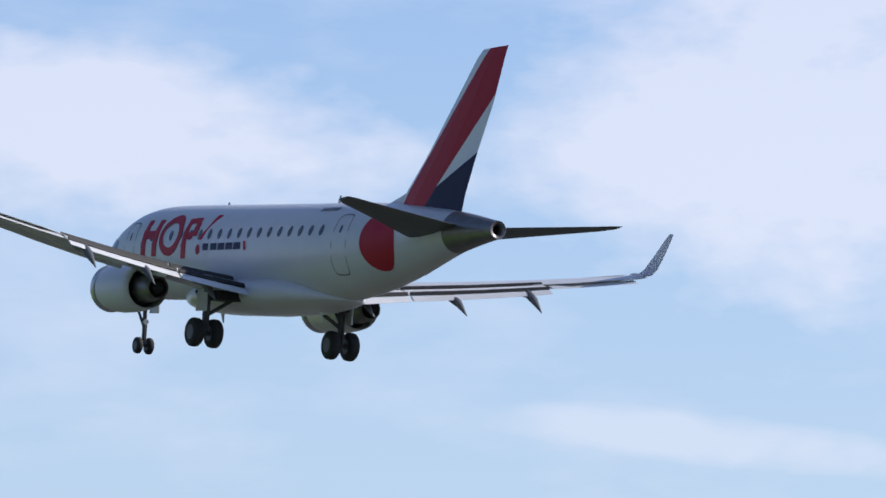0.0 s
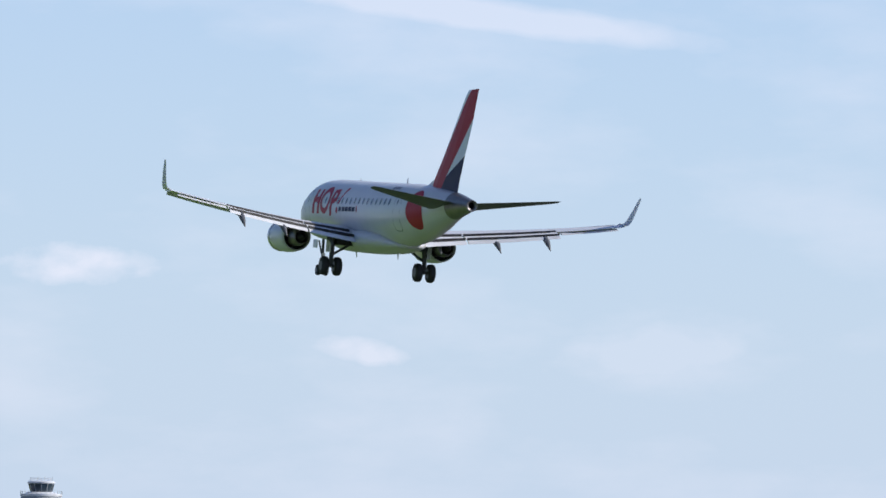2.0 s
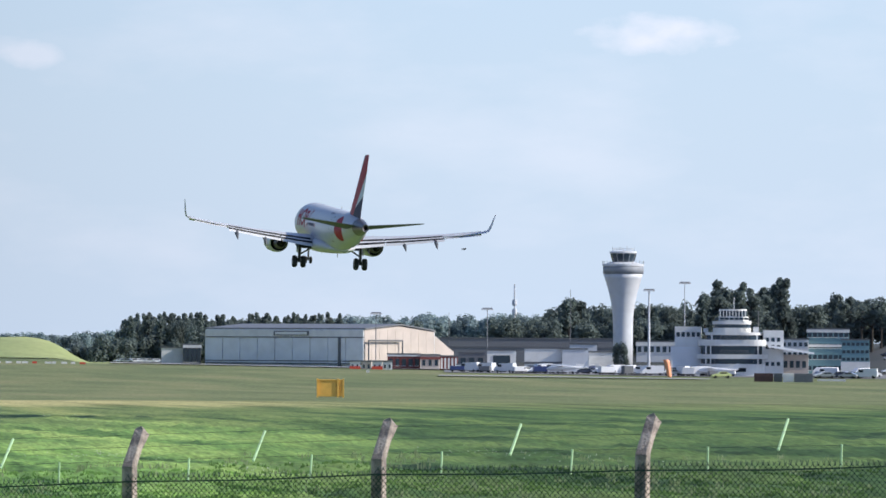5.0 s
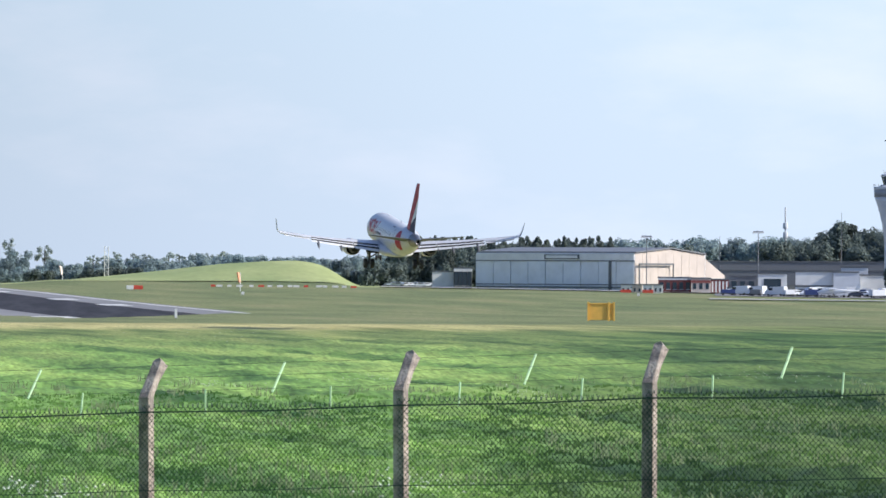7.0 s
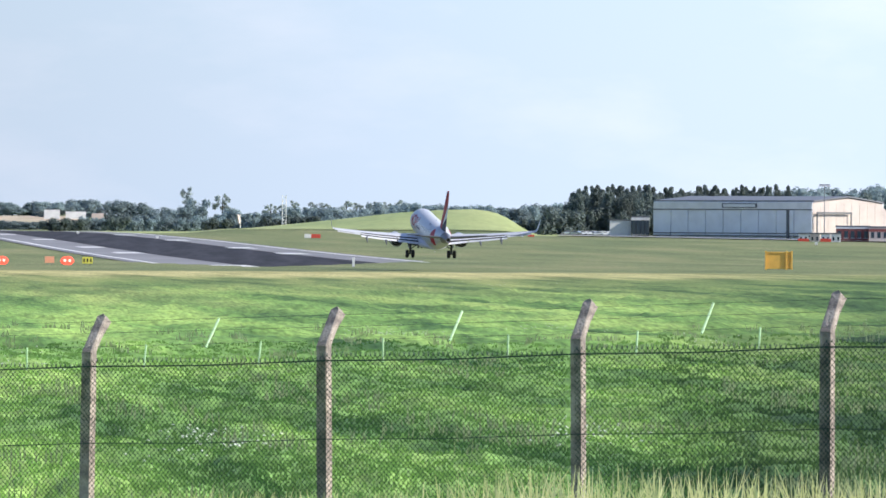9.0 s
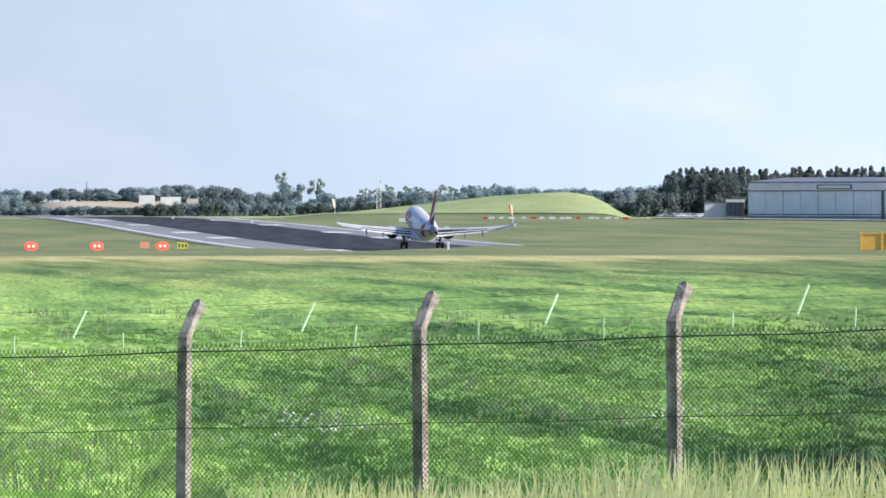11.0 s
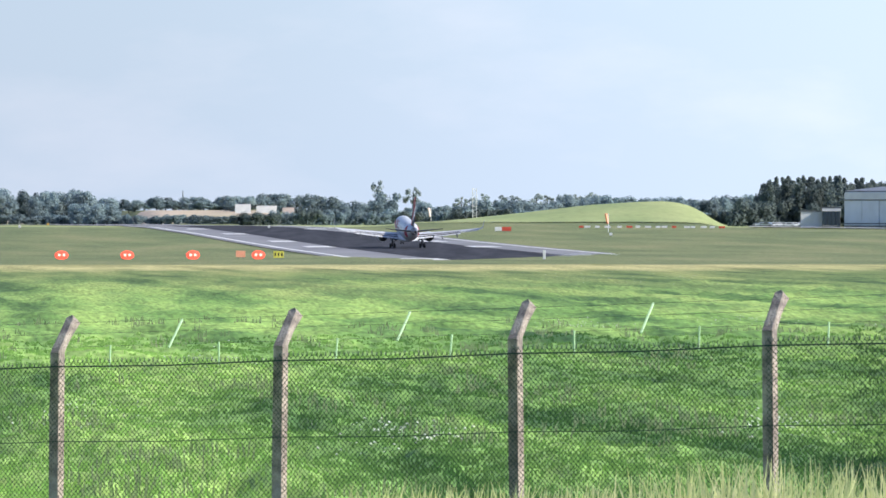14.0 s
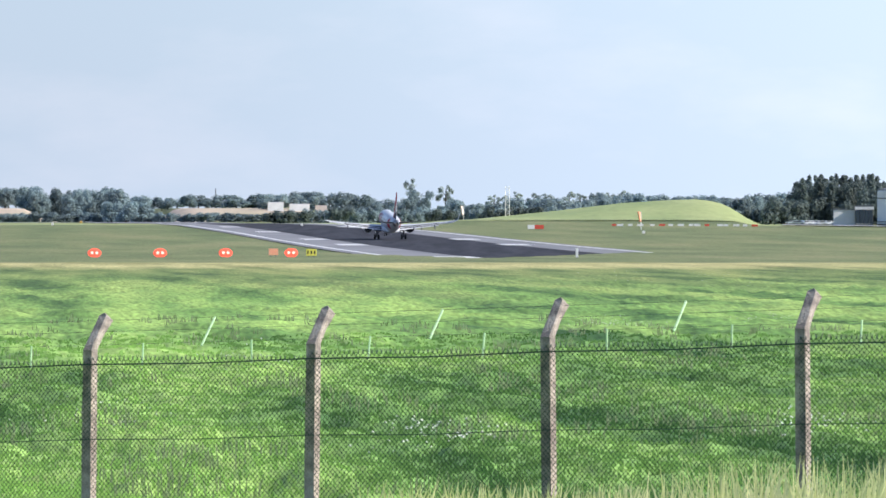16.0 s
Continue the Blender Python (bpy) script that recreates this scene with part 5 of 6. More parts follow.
slab_building("brick_office", 1090, 1148, 1560, -36, -9, BRICK, 12, "dark red brick office with flat roof", "office", cols=5, rows=1, win=(0.6, 0.45), bands=((0.88, 1.0, RENDER_WHITE),))
slab_building("brick_office", 1148.6, 1182, 1555, -36, -10, CREAM, 12, "cream and red office building", "office", cols=3, rows=1, win=(0.5, 0.4), bands=((0.72, 0.9, BRICK),))
slab_building("brick_office", 1182.6, 1214, 1556, -36, -12, BRICK, 12, "dark red brick office with white windows", "office", cols=5, rows=1, win=(0.5, 0.8), glass=RENDER_WHITE)
for b in (1024, 1044, 1063, 1081):
    slab_building("cabin_unit", b, b + 17, 1500, -38, -22, RENDER_WHITE if b != 1044 else CREAM, 3, "small pinkish white site cabin", "cabin", cols=2, rows=1, win=(0.4, 0.4), bands=((0.0, 0.5, SIGNAL_RED),) if b in (1024, 1063) else ())
slab_building("office_block", 1831, 1905, 1600, -38, 40, TEAL, 16, "teal glazed office block with pale bands", "office", cols=8, rows=4, win=(0.75, 0.4), bands=((0.93, 1.0, RENDER_WHITE), (0.6, 0.66, RENDER_WHITE)))
slab_building("office_block", 1892, 1941, 1520, -36, 21, TEAL, 14, "teal office block with rows of windows", "office", cols=6, rows=3, win=(0.7, 0.4), bands=((0.0, 0.34, RENDER_WHITE),), win_v=(0.3, 1.0))
slab_building("office_block", 1786, 1834, 1590, -30, 22, RENDER_WHITE, 14, "white office block behind the terminal", "office", cols=5, rows=3, win=(0.6, 0.4))
slab_building("round_canopy", 1530, 1640, 1660, -10, 16, TOWER_GREY, 14, "pale low building with long roof", "building", cols=10, rows=1, win=(0.6, 0.4), bands=((0.75, 1.0, RENDER_WHITE),))
slab_building("entrance_annex", 690, 728, 1760, -28, 0, RENDER_WHITE, 8, "small white annex beside the hangar", "annex")
slab_building("entrance_annex", 728.6, 760, 1757, -30, 6, ROOF, 8, "dark glazed annex entrance", "annex", cols=4, rows=1, win=(0.8, 0.7), bands=((0.85, 1.0, RENDER_WHITE),))
for b0, b1, m, lab in ((1738, 1772, BROWN_STEEL, "brown steel container"), (1773, 1788, ROOF, "dark steel container"), (1789, 1808, RENDER_WHITE, "white steel container"), (1809, 1842, STRUT, "grey steel container")):
    slab_building("container", b0, b1, 1200, -64, -38, m, 3, lab + " on the grass", "container", roof=False, cols=5, rows=1, win=(0.12, 0.9), glass=m)
slab_building("container", 1850, 1900, 1250, -62, -48, TOWER_GREY, 3, "low pale container beside the hedge", "container", roof=False)
slab_building("far_house", -310, -282, 2700, 4, 14, RENDER_WHITE, 10, "far white house with pale roof", "house", roof=False)
slab_building("far_house", -272, -236, 2720, 4, 11, RENDER_WHITE, 10, "far long white house", "house", roof=False)
slab_building("far_house", -226, -205, 2720, 2, 8, CREAM, 10, "far cream farm building", "house", roof=False)


def twin_hangar(bearing, d, apex, valley, half, turn):
    """Two gabled bays side by side, turned so that the ridges run back to the right."""
    k = d / UNIT
    p = at(bearing, d)
    g = ground_z(p.x, p.y)
    t = empty("large_hangar", pose(p.x, p.y, g, 0, 0, turn), "large grey steel hangar with two gabled roofs behind trees", "hangar")
    top, low = EYE + apex * k - g, EYE + valley * k - g
    for i in range(2):
        c = i * 2 * half
        bm = bmesh.new()
        ends = []
        for y in (0.0, 70.0):
            ends.append([bm.verts.new((c + x, y, z)) for x, z in ((-half + 0.02, -0.3), (half - 0.02, -0.3), (half - 0.02, low), (0, top), (-half + 0.02, low))])
        bm.faces.new(ends[0])
        bm.faces.new(ends[1][::-1])
        for j in range(5):
            bm.faces.new((ends[0][(j + 1) % 5], ends[0][j], ends[1][j], ends[1][(j + 1) % 5]))
        part("wall", bm, TOWER_DARK, t, "grey ribbed gable wall")
        slope = math.hypot(half, top - low)
        for s in (-1, 1):
            bm = bmesh.new()
            m = pose(c, 0, top + 0.02, 0, math.degrees(math.atan2(top - low, half)) * s, 0)
            x0, x1 = (0.0, slope) if s > 0 else (-slope, 0.0)
            box(bm, x0, x1, -0.4, 70.4, 0.0, 0.22, m)
            for y in range(1, 12):
                box(bm, x0, x1, y * 6 - 0.06, y * 6 + 0.06, 0.21, 0.3, m)
            part("roof", bm, GABLE_ROOF, t, "pale grey sheet roof with seams")


GABLE_ROOF = material("weathered_sheet", (0.27, 0.3, 0.31), 0.7, vary=0.1, scale=0.2)
TOWER_DARK = material("grey_gable", (0.2, 0.22, 0.25), 0.6, vary=0.06, scale=0.3)
twin_hangar(2651, 1480, 127, 91, 11.0, -38)

# ---- masts, lights, signs ----


def mast(bearing, d, v0, v1, label, head=None, r=0.18, mat=None):
    k = d / UNIT
    p = at(bearing, d)
    z0 = min(ground_z(p.x, p.y), EYE + v0 * k)
    t = empty("light_mast", pose(p.x, p.y, z0), label, "mast")
    top = EYE + v1 * k - z0
    rod("pole", (0, 0, 0), (0, 0, top), r, mat or STRUT, t, r2=r * 0.5)
    if head == "lamps":
        block("crossbar", -9 * k, 9 * k, -0.15, 0.15, top, top + 0.3, STRUT, t)
        for i in range(-2, 3):
            block("lamp_head", i * 4 * k - 0.4, i * 4 * k + 0.4, -0.5, 0.1, top - 0.35, top - 0.01, TOWER_GREY, t, "", 0.05)
    if head == "aerial":
        for f in (0.6, 0.72):
            bm = bmesh.new()
            spin(bm, [(4 * k, 0), (4.6 * k, 0.4), (4 * k, 2)], (0, 0, top * f), "z", 12)
            part("dish_drum", bm, TOWER_GREY, t, "pale aerial drum")
    return t


mast(1069, 1640, -30, 64, "tall grey floodlight mast", "lamps")
mast(1266, 1640, -30, 73, "tall grey floodlight mast", "lamps")
mast(1552, 1640, -30, 108, "tall pale floodlight mast with crossbar", "lamps", 0.45, TOWER_GREY)
mast(1314, 2050, 0, 117, "pale telephone mast with drum aerials", "aerial", 0.5, TOWER_GREY)
mast(1615, 1700, -20, 121, "slender pale mast with small head", "lamps", 0.22, TOWER_GREY)
mast(1745, 1640, -20, 72, "slender grey mast behind terminal", None, 0.2)
mast(1198, 1800, 0, 66, "thin grey pole behind the sheds", None, 0.12)
mast(2023, 1350, -60, 62, "tall thin lighting column", "lamps", 0.15)
mast(1413, 1700, 0, 108, "thin dark pole by the trees", None, 0.12)
mast(-402, 3600, 10, 38, "far grey power pylon", None, 0.5)


def lattice_mast(bearing, d, v0, v1, wide, label, bandsv, top_red):
    k = d / UNIT
    p = at(bearing, d)
    z0 = ground_z(p.x, p.y)
    t = empty("lattice_mast", pose(p.x, p.y, z0), label, "mast")
    zz = lambda v: EYE + v * k - z0
    w = wide * k / 2
    n = 12
    hs = [zz(v0) + (zz(v1) - zz(v0)) * i / n for i in range(n + 1)]
    hs[0] = 0
    for sx, sy in ((-1, -1), (1, -1), (1, 1), (-1, 1)):
        for i in range(n):
            m = SIGNAL_RED if hs[i] >= zz(top_red) else RENDER_WHITE
            rod("leg", (sx * w, sy * w, hs[i]), (sx * w, sy * w, hs[i + 1]), 0.1, m, t, n=5)
    for i in range(n):
        m = SIGNAL_RED if hs[i] >= zz(top_red) else RENDER_WHITE
        for (x0, y0), (x1, y1) in (((-1, -1), (1, -1)), ((1, -1), (1, 1)), ((-1, 1), (1, 1)), ((-1, -1), (-1, 1))):
            a, b = (x0, y0), (x1, y1)
            if i % 2:
                a, b = b, a
            rod("brace", (a[0] * w, a[1] * w, hs[i]), (b[0] * w, b[1] * w, hs[i + 1]), 0.07, m, t, n=5)
    for v in bandsv:
        block("collar", -w * 1.35, w * 1.35, -w * 1.35, w * 1.35, zz(v) - 0.4, zz(v) + 0.4, RENDER_WHITE, t, "white platform collar", 0.03)
    # closely braced red upper part
    for i in range(10 if top_red < v1 else 0):
        z0, z1 = zz(top_red) + (zz(v1) - zz(top_red)) * i / 10, zz(top_red) + (zz(v1) - zz(top_red)) * (i + 1) / 10
        for sy in (-1, 1):
            rod("brace", (-w, sy * w, z0), (w, sy * w, z1), 0.09, SIGNAL_RED, t, n=4)
            rod("brace", (w, sy * w, z0), (-w, sy * w, z1), 0.09, SIGNAL_RED, t, n=4)


lattice_mast(2309, 1150, -60, 82, 17, "red and white lattice approach mast", (58, 1, -55), 28)
lattice_mast(114, 1900, -20, 42, 7, "far pale lattice mast with red foot", (-14,), 99)


def papi():
    for i in range(4):
        p = lane(820 - 6, -39.5 - 9.0 * i)
        z = ground_z(p.x, p.y)
        t = empty("approach_light", pose(p.x, p.y, z, 0, 0, 4), "glowing red approach slope light unit in the grass", "runway light", "approach slope lights")
        block("body", -0.8, 0.8, 0, 0.9, 0.25, 0.75, SIGNAL_RED, t, "", 0.05)
        for x in (-0.6, 0.6):
            rod("leg", (x, 0.4, 0), (x, 0.4, 0.3), 0.05, STRUT, t)
        # emissive disc made larger than the lens to add the halo
        bm = bmesh.new()
        spin(bm, [(0.01, -0.05), (0.55, -0.04), (0.62, 0.0), (0.55, 0.05)], (0, 0, 0), "y", 20)
        for vtx in bm.verts:
            vtx.co = Vector((vtx.co.x * 1.5, vtx.co.y - 0.06, vtx.co.z + 0.55))
        part("lamp_halo", bm, PAPI_GLOW, t, "glowing red disc widened for the lamp halo")
        for x in (-0.32, 0.32):
            bm = bmesh.new()
            spin(bm, [(0.01, -0.03), (0.2, -0.02), (0.2, 0.02)], (x, -0.14, 0.58), "y", 14)
            part("lamp", bm, PAPI_CORE, t, "hot bright lamp")


papi()


def board(name, bearing, d, w, h, mat, label, legs=2, lift=0.3, category="sign", bars=None, depth=0.25):
    p = at(bearing, d)
    t = empty(name, pose(p.x, p.y, ground_z(p.x, p.y), 0, 0, -math.degrees(bearing / UNIT)), label, category)
    b = block("panel", -w / 2, w / 2, 0, depth, lift, lift + h, mat, t, "", 0.03)
    for i in range(legs):
        x = -w / 2 + w * (i + 0.5) / legs
        rod("leg", (x, depth / 2, -0.2), (x, depth / 2, lift), 0.05, STRUT, t)
    if bars:
        for i in range(bars):
            x = -w * 0.32 + w * 0.64 * i / max(1, bars - 1)
            block("bar", x - w * 0.07, x + w * 0.07, -0.012, -0.003, lift + h * 0.28, lift + h * 0.75, BLACK, b, "plain dark bar")
    return t


box_sign = board("equipment_cabinet", 989, 785, 3.4, 2.1, YELLOW, "large orange-yellow equipment cabinet on the grass", 3, 0.12, "cabinet", depth=2.0)
for x in (-1.7, 1.0, 1.7):
    block("corner_post", x - 0.12, x + 0.12, -0.14, -0.01, -0.1, 2.5, YELLOW, box_sign, "yellow corner post", 0.02)
block("lid", -1.8, 1.8, -0.1, 2.1, 2.225, 2.38, YELLOW, box_sign, "", 0.03)
board("taxiway_sign", -233, 800, 1.4, 0.9, material("sign_yellow", (0.75, 0.68, 0.1), 0.6), "small yellow airfield sign with dark bars", 2, 0.25, bars=3)
board("taxiway_sign", -300, 815, 1.3, 0.9, ORANGE, "small orange airfield sign seen from behind", 2, 0.25)
board("marker_post", 237, 790, 0.35, 1.2, RENDER_WHITE, "small white marker post beside the runway", 1, 0.1, "marker", depth=0.3)
board("taxiway_sign", 156, 1350, 1.6, 0.9, RENDER_WHITE, "white end of a red and white airfield sign", 2, 0.3)
board("taxiway_sign", 170, 1350, 2.2, 0.9, SIGNAL_RED, "red and white airfield sign", 2, 0.3)
for b, d, m in ((-690, 1500, RENDER_WHITE), (-640, 1700, YELLOW), (-250, 1500, RENDER_WHITE), (-110, 1350, RENDER_WHITE), (355, 1250, RENDER_WHITE), (1055, 1300, RENDER_WHITE)):
    board("marker_post", b, d, 0.6, 0.6, m, "low marker light beside the runway", 1, 0.15, "marker", depth=0.3)


def windsock(bearing, d, v0, v1, wide, label, cloth=ORANGE):
    """A limp sock hanging from the ring of its pole."""
    k = d / UNIT
    p = at(bearing, d)
    z0 = ground_z(p.x, p.y)
    t = empty("windsock", pose(p.x, p.y, z0), label, "windsock")
    top, low = EYE + v1 * k - z0, EYE + v0 * k - z0
    rod("pole", (0.4 * wide * k, 0, -0.2), (0.4 * wide * k, 0, top), 0.08, RENDER_WHITE, t)
    bm = bmesh.new()
    rings = []
    n = 12
    for i in range(9):
        f = i / 8
        r = wide * k * (0.36 - 0.14 * f)
        rings.append([Vector((r * math.cos(2 * math.pi * j / n) + wide * k * (-0.35 + 0.5 * f ** 0.7) + 0.1 * math.sin(3 * j), r * 0.8 * math.sin(2 * math.pi * j / n), top + (low - top) * f + (0.25 * k * math.sin(5 * f + j)))) for j in range(n)])
    loft(bm, rings)
    part("sock", bm, cloth, t, "limp fabric sock", smooth=True)


windsock(1587, 1300, -46, -15, 14, "limp orange windsock on a white pole")
windsock(348, 1350, -21, -3, 6, "orange marker sock beside the taxiway")
windsock(34, 1700, -9, 7, 6, "limp pale pink windsock on a pole", material("faded_sock", (0.85, 0.68, 0.6), 0.7))
for i in range(16):
    b = 300 + i * 17 + random.uniform(-4, 4)
    board("marker_board", b, 1480, 1.1 + 0.4 * (i % 2), 0.5, RENDER_WHITE if i % 5 else SIGNAL_RED, "low white barrier board along the taxiway", 1, 0.1, "barrier", depth=0.5)

# taxiway and apron strips in front of the buildings


def apron(name, b0, b1, d0, d1, mat, label, n=24, lift=0.06):
    bm = bmesh.new()
    rows = []
    for j in range(13):
        d = d0 + (d1 - d0) * j / 12
        rows.append([bm.verts.new(at(b0 + (b1 - b0) * i / n, d) + Vector((0, 0, ground_z(*at(b0 + (b1 - b0) * i / n, d).xy) + lift))) for i in range(n + 1)])
    for a, b in zip(rows, rows[1:]):
        for i in range(n):
            bm.faces.new((a[i], a[i + 1], b[i + 1], b[i]))
    tagged(part(name, bm, mat), label, "pavement", kind="structure")


APRON = material("apron_concrete", (0.4, 0.39, 0.37), 0.9, vary=0.1, scale=0.05, fine=0.6, coords="World", second=(0.3, 0.3, 0.29))
apron("apron", 600, 1250, 1530, 1690, APRON, "pale concrete apron before the hangar", 80, 0.3)
apron("taxiway", 1180, 1660, 1225, 1250, APRON, "pale concrete taxiway before the terminal", 70, 0.25)
apron("far_taxiway", -800, -440, 2000, 2150, APRON, "pale concrete taxiway beyond the runway", 40, 0.25)
apron("perimeter_track", -30, 540, 1566, 1584, DARK_GROUND, "dark perimeter track at the foot of the mound", 60, 0.3)
apron("forecourt", 1190, 2000, 1380, 1560, ASPHALT, "grey asphalt forecourt before the terminal", 80, 0.12)

# ---- vehicles ----
CAR_WHITE = material("car_white", (0.75, 0.76, 0.78), 0.25, vary=0.02, coat=0.5)
CAR_SILVER = material("car_silver", (0.45, 0.47, 0.5), 0.25, 0.4, vary=0.03, coat=0.5)
CAR_DARK = material("car_dark", (0.04, 0.05, 0.08), 0.25, vary=0.03, coat=0.5)
CAR_YELLOW = material("car_yellow", (0.62, 0.68, 0.3), 0.35, vary=0.03, coat=0.5)


def car(name, paint, label, van=False):
    t = empty(name, label=label, category="van" if van else "car")
    L, H = (5.4, 2.3) if van else (4.3, 1.45)
    prof = [(-L / 2, 0.35), (-L / 2, 0.95), (-L / 2 + 0.25, 1.0 if not van else H * 0.55), (-L * 0.22, H * (0.62 if not van else 0.95)), (L * 0.3, H * (0.66 if not van else 1.0)), (L / 2 - 0.1, 0.9 if not van else H), (L / 2, 0.4)]
    if not van:
        prof = [(-L / 2, 0.35), (-L / 2, 0.75), (-L * 0.22, 0.92), (-L * 0.1, 1.4), (L * 0.2, 1.45), (L * 0.42, 1.0), (L / 2, 0.9), (L / 2, 0.4)]
    bm = bmesh.new()
    loft(bm, [[(x, -0.85, z) for x, z in prof], [(x, 0.85, z) for x, z in prof]])
    bmesh.ops.bevel(bm, geom=bm.edges[:], offset=0.06, segments=2, affect="EDGES")
    b = part("body", bm, paint, t)
    for y0, y1 in ((-0.87, -0.84), (0.84, 0.87)):
        if van:
            block("window", -L * 0.3, -L * 0.1, y0, y1, H * 0.6, H * 0.85, WINDOW, b)
        else:
            block("window", -L * 0.1, L * 0.28, y0, y1, 0.98, 1.3, WINDOW, b)
    for x in (-L * 0.32, L * 0.32):
        for y in (-0.75, 0.75):
            bm = bmesh.new()
            spin(bm, [(0.2, -0.1), (0.32, -0.1), (0.32, 0.1), (0.2, 0.1)], (0, 0, 0), "y", 14)
            for vtx in bm.verts:
                vtx.co += Vector((x, y, 0.32))
            part("wheel", bm, TYRE, t, "black wheel")
    return t


def place_on_ground(ob, bearing, d, turn=0.0, up=0.0):
    p = at(bearing, d)
    ob.matrix_basis = pose(p.x, p.y, ground_z(p.x, p.y) + 0.13 + up, 0, 0, turn)


PARKED = [("car", CAR_WHITE, "white parked car on the forecourt", False), ("car", CAR_SILVER, "silver parked car on the forecourt", False), ("car", CAR_DARK, "dark parked car on the forecourt", False), ("van", CAR_WHITE, "white panel van on the forecourt", True)]
made = [car(*a) for a in PARKED]
used = set()


def park(kind, bearing, d, turn):
    src = made[kind]
    p = at(bearing, d)
    m = pose(p.x, p.y, ground_z(p.x, p.y) + 0.13, 0, 0, turn)
    if kind in used:
        copy_thing(src, m)
    else:
        src.matrix_basis = m
        used.add(kind)


rng = random.Random(4)
for b in [1216, 1250, 1310, 1330, 1342, 1356, 1372, 1386, 1402, 1420, 1436, 1452, 1470, 1490, 1504, 1516, 1530, 1544, 1560, 1574, 1600, 1622, 1640]:
    park(rng.choice((0, 0, 1, 2, 3, 3)), b + rng.uniform(-4, 4), 1430 + rng.uniform(-30, 40), rng.uniform(-25, 25))
for i in range(26):
    park(rng.choice((0, 0, 1, 1, 2)), 1955 + rng.uniform(0, 190), 1700 + rng.uniform(-70, 90), rng.uniform(-20, 20))
for i in range(22):
    park(rng.choice((0, 0, 1)), 615 + i * 4 + rng.uniform(-3, 3), 1930 + rng.uniform(-60, 120), rng.uniform(-20, 20))
for b in (1236, 1262, 1300, 1322, 1348, 1366, 1392, 1476, 1510, 1538, 1556, 1590, 1610, 1630):
    park(rng.choice((0, 3, 3, 1)), b + rng.uniform(-5, 5), 1400 + rng.uniform(-15, 20), rng.uniform(-60, 60))
for i in range(20):
    park(rng.choice((0, 0, 1, 2, 3)), 1850 + rng.uniform(0, 110), 1400 + rng.uniform(-40, 70), rng.uniform(-40, 40))


def service_cart(bearing, d, w, h, mat, label):
    """A low trolley: box body on a chassis with four wheels and a drawbar."""
    p = at(bearing, d)
    t = empty("service_cart", pose(p.x, p.y, ground_z(p.x, p.y) + 0.13, 0, 0, rng.uniform(-25, 25)), label, "ground equipment", "apron equipment")
    block("body", -w / 2, w / 2, -0.8, 0.8, 0.5, 0.5 + h, mat, t, "", 0.06)
    block("chassis", -w / 2 - 0.1, w / 2 + 0.1, -0.7, 0.7, 0.3, 0.495, ROOF, t)
    rod("drawbar", (w / 2 + 0.1, 0, 0.4), (w / 2 + 1.2, 0, 0.3), 0.05, STRUT, t, n=5)
    for x in (-w * 0.35, w * 0.35):
        for y in (-0.7, 0.7):
            bm = bmesh.new()
            spin(bm, [(0.12, -0.08), (0.24, -0.08), (0.24, 0.08), (0.12, 0.08)], (0, 0, 0), "y", 10)
            for vtx in bm.verts:
                vtx.co += Vector((x, y, 0.24))
            part("wheel", bm, TYRE, t, "black wheel")


for i in range(34):
    kind_mat, word = rng.choice(((RENDER_WHITE, "white"), (ROOF, "dark grey"), (STRUT, "grey"), (BLUE_PANEL, "dark blue"), (TOWER_GREY, "pale grey")))
    service_cart(1215 + i * 14.5 + rng.uniform(-6, 6), 1392 + rng.uniform(-8, 130), rng.uniform(2.0, 4.5), rng.uniform(0.7, 1.7), kind_mat, word + " service cart parked on the apron")
airfield_car = car("airfield_car", CAR_YELLOW, "yellow and white airfield patrol car on the grass")
place_on_ground(airfield_car, 1680, 1290, 3)
for b, d, w, lab in ((1345, 1450, 9, "white fuel truck by the stores"), (1600, 1440, 14, "white long trailer before the terminal")):
    tk = slab_building("trailer", b, b + w * UNIT / d, d, -40, -28, CAR_WHITE, 2.4, lab, "truck", roof=False, cols=1, rows=1, win=(0.3, 0.5))
# small white light aircraft parked before the stores
for b, d in ((1400, 1390), (1665, 1400)):
    t = empty("light_aircraft", None, "small white parked light aircraft", "airplane", "parked light aircraft")
    p = at(b, d)
    t.matrix_basis = pose(p.x, p.y, ground_z(p.x, p.y) + 0.15, 0, 0, 70)
    bm = bmesh.new()
    side_tube(bm, [(0, 4, 1.2), (0, 3, 1.25), (0, 0.5, 1.35), (0, -2, 1.4), (0, -6, 1.5)], [0.1, 0.55, 0.75, 0.5, 0.12], 14)
    part("fuselage", bm, CAR_WHITE, t, smooth=True)
    bm = bmesh.new()
    loft(bm, [foil((x, 1.2, 1.9), (x, -0.4, 1.88), 0.2) for x in (-6, 0, 6)])
    part("wing", bm, CAR_WHITE, t)
    bm = bmesh.new()
    loft(bm, [foil((x, -5.2, 1.55), (x, -6.1, 1.55), 0.08) for x in (-2, 0, 2)])
    part("tailplane", bm, CAR_WHITE, t)
    bm = bmesh.new()
    loft(bm, [side_foil((0, -4.8, 1.5), (0, -6.2, 1.5), 0.12), side_foil((0, -5.7, 3.0), (0, -6.3, 3.0), 0.06)])
    part("fin", bm, CAR_WHITE, t)
    for x, y in ((-1, 0), (1, 0), (0, 3)):
        rod("leg", (x, y, 0), (x * 0.4, y, 1.0), 0.08, TYRE, t)

# ---- trees ----


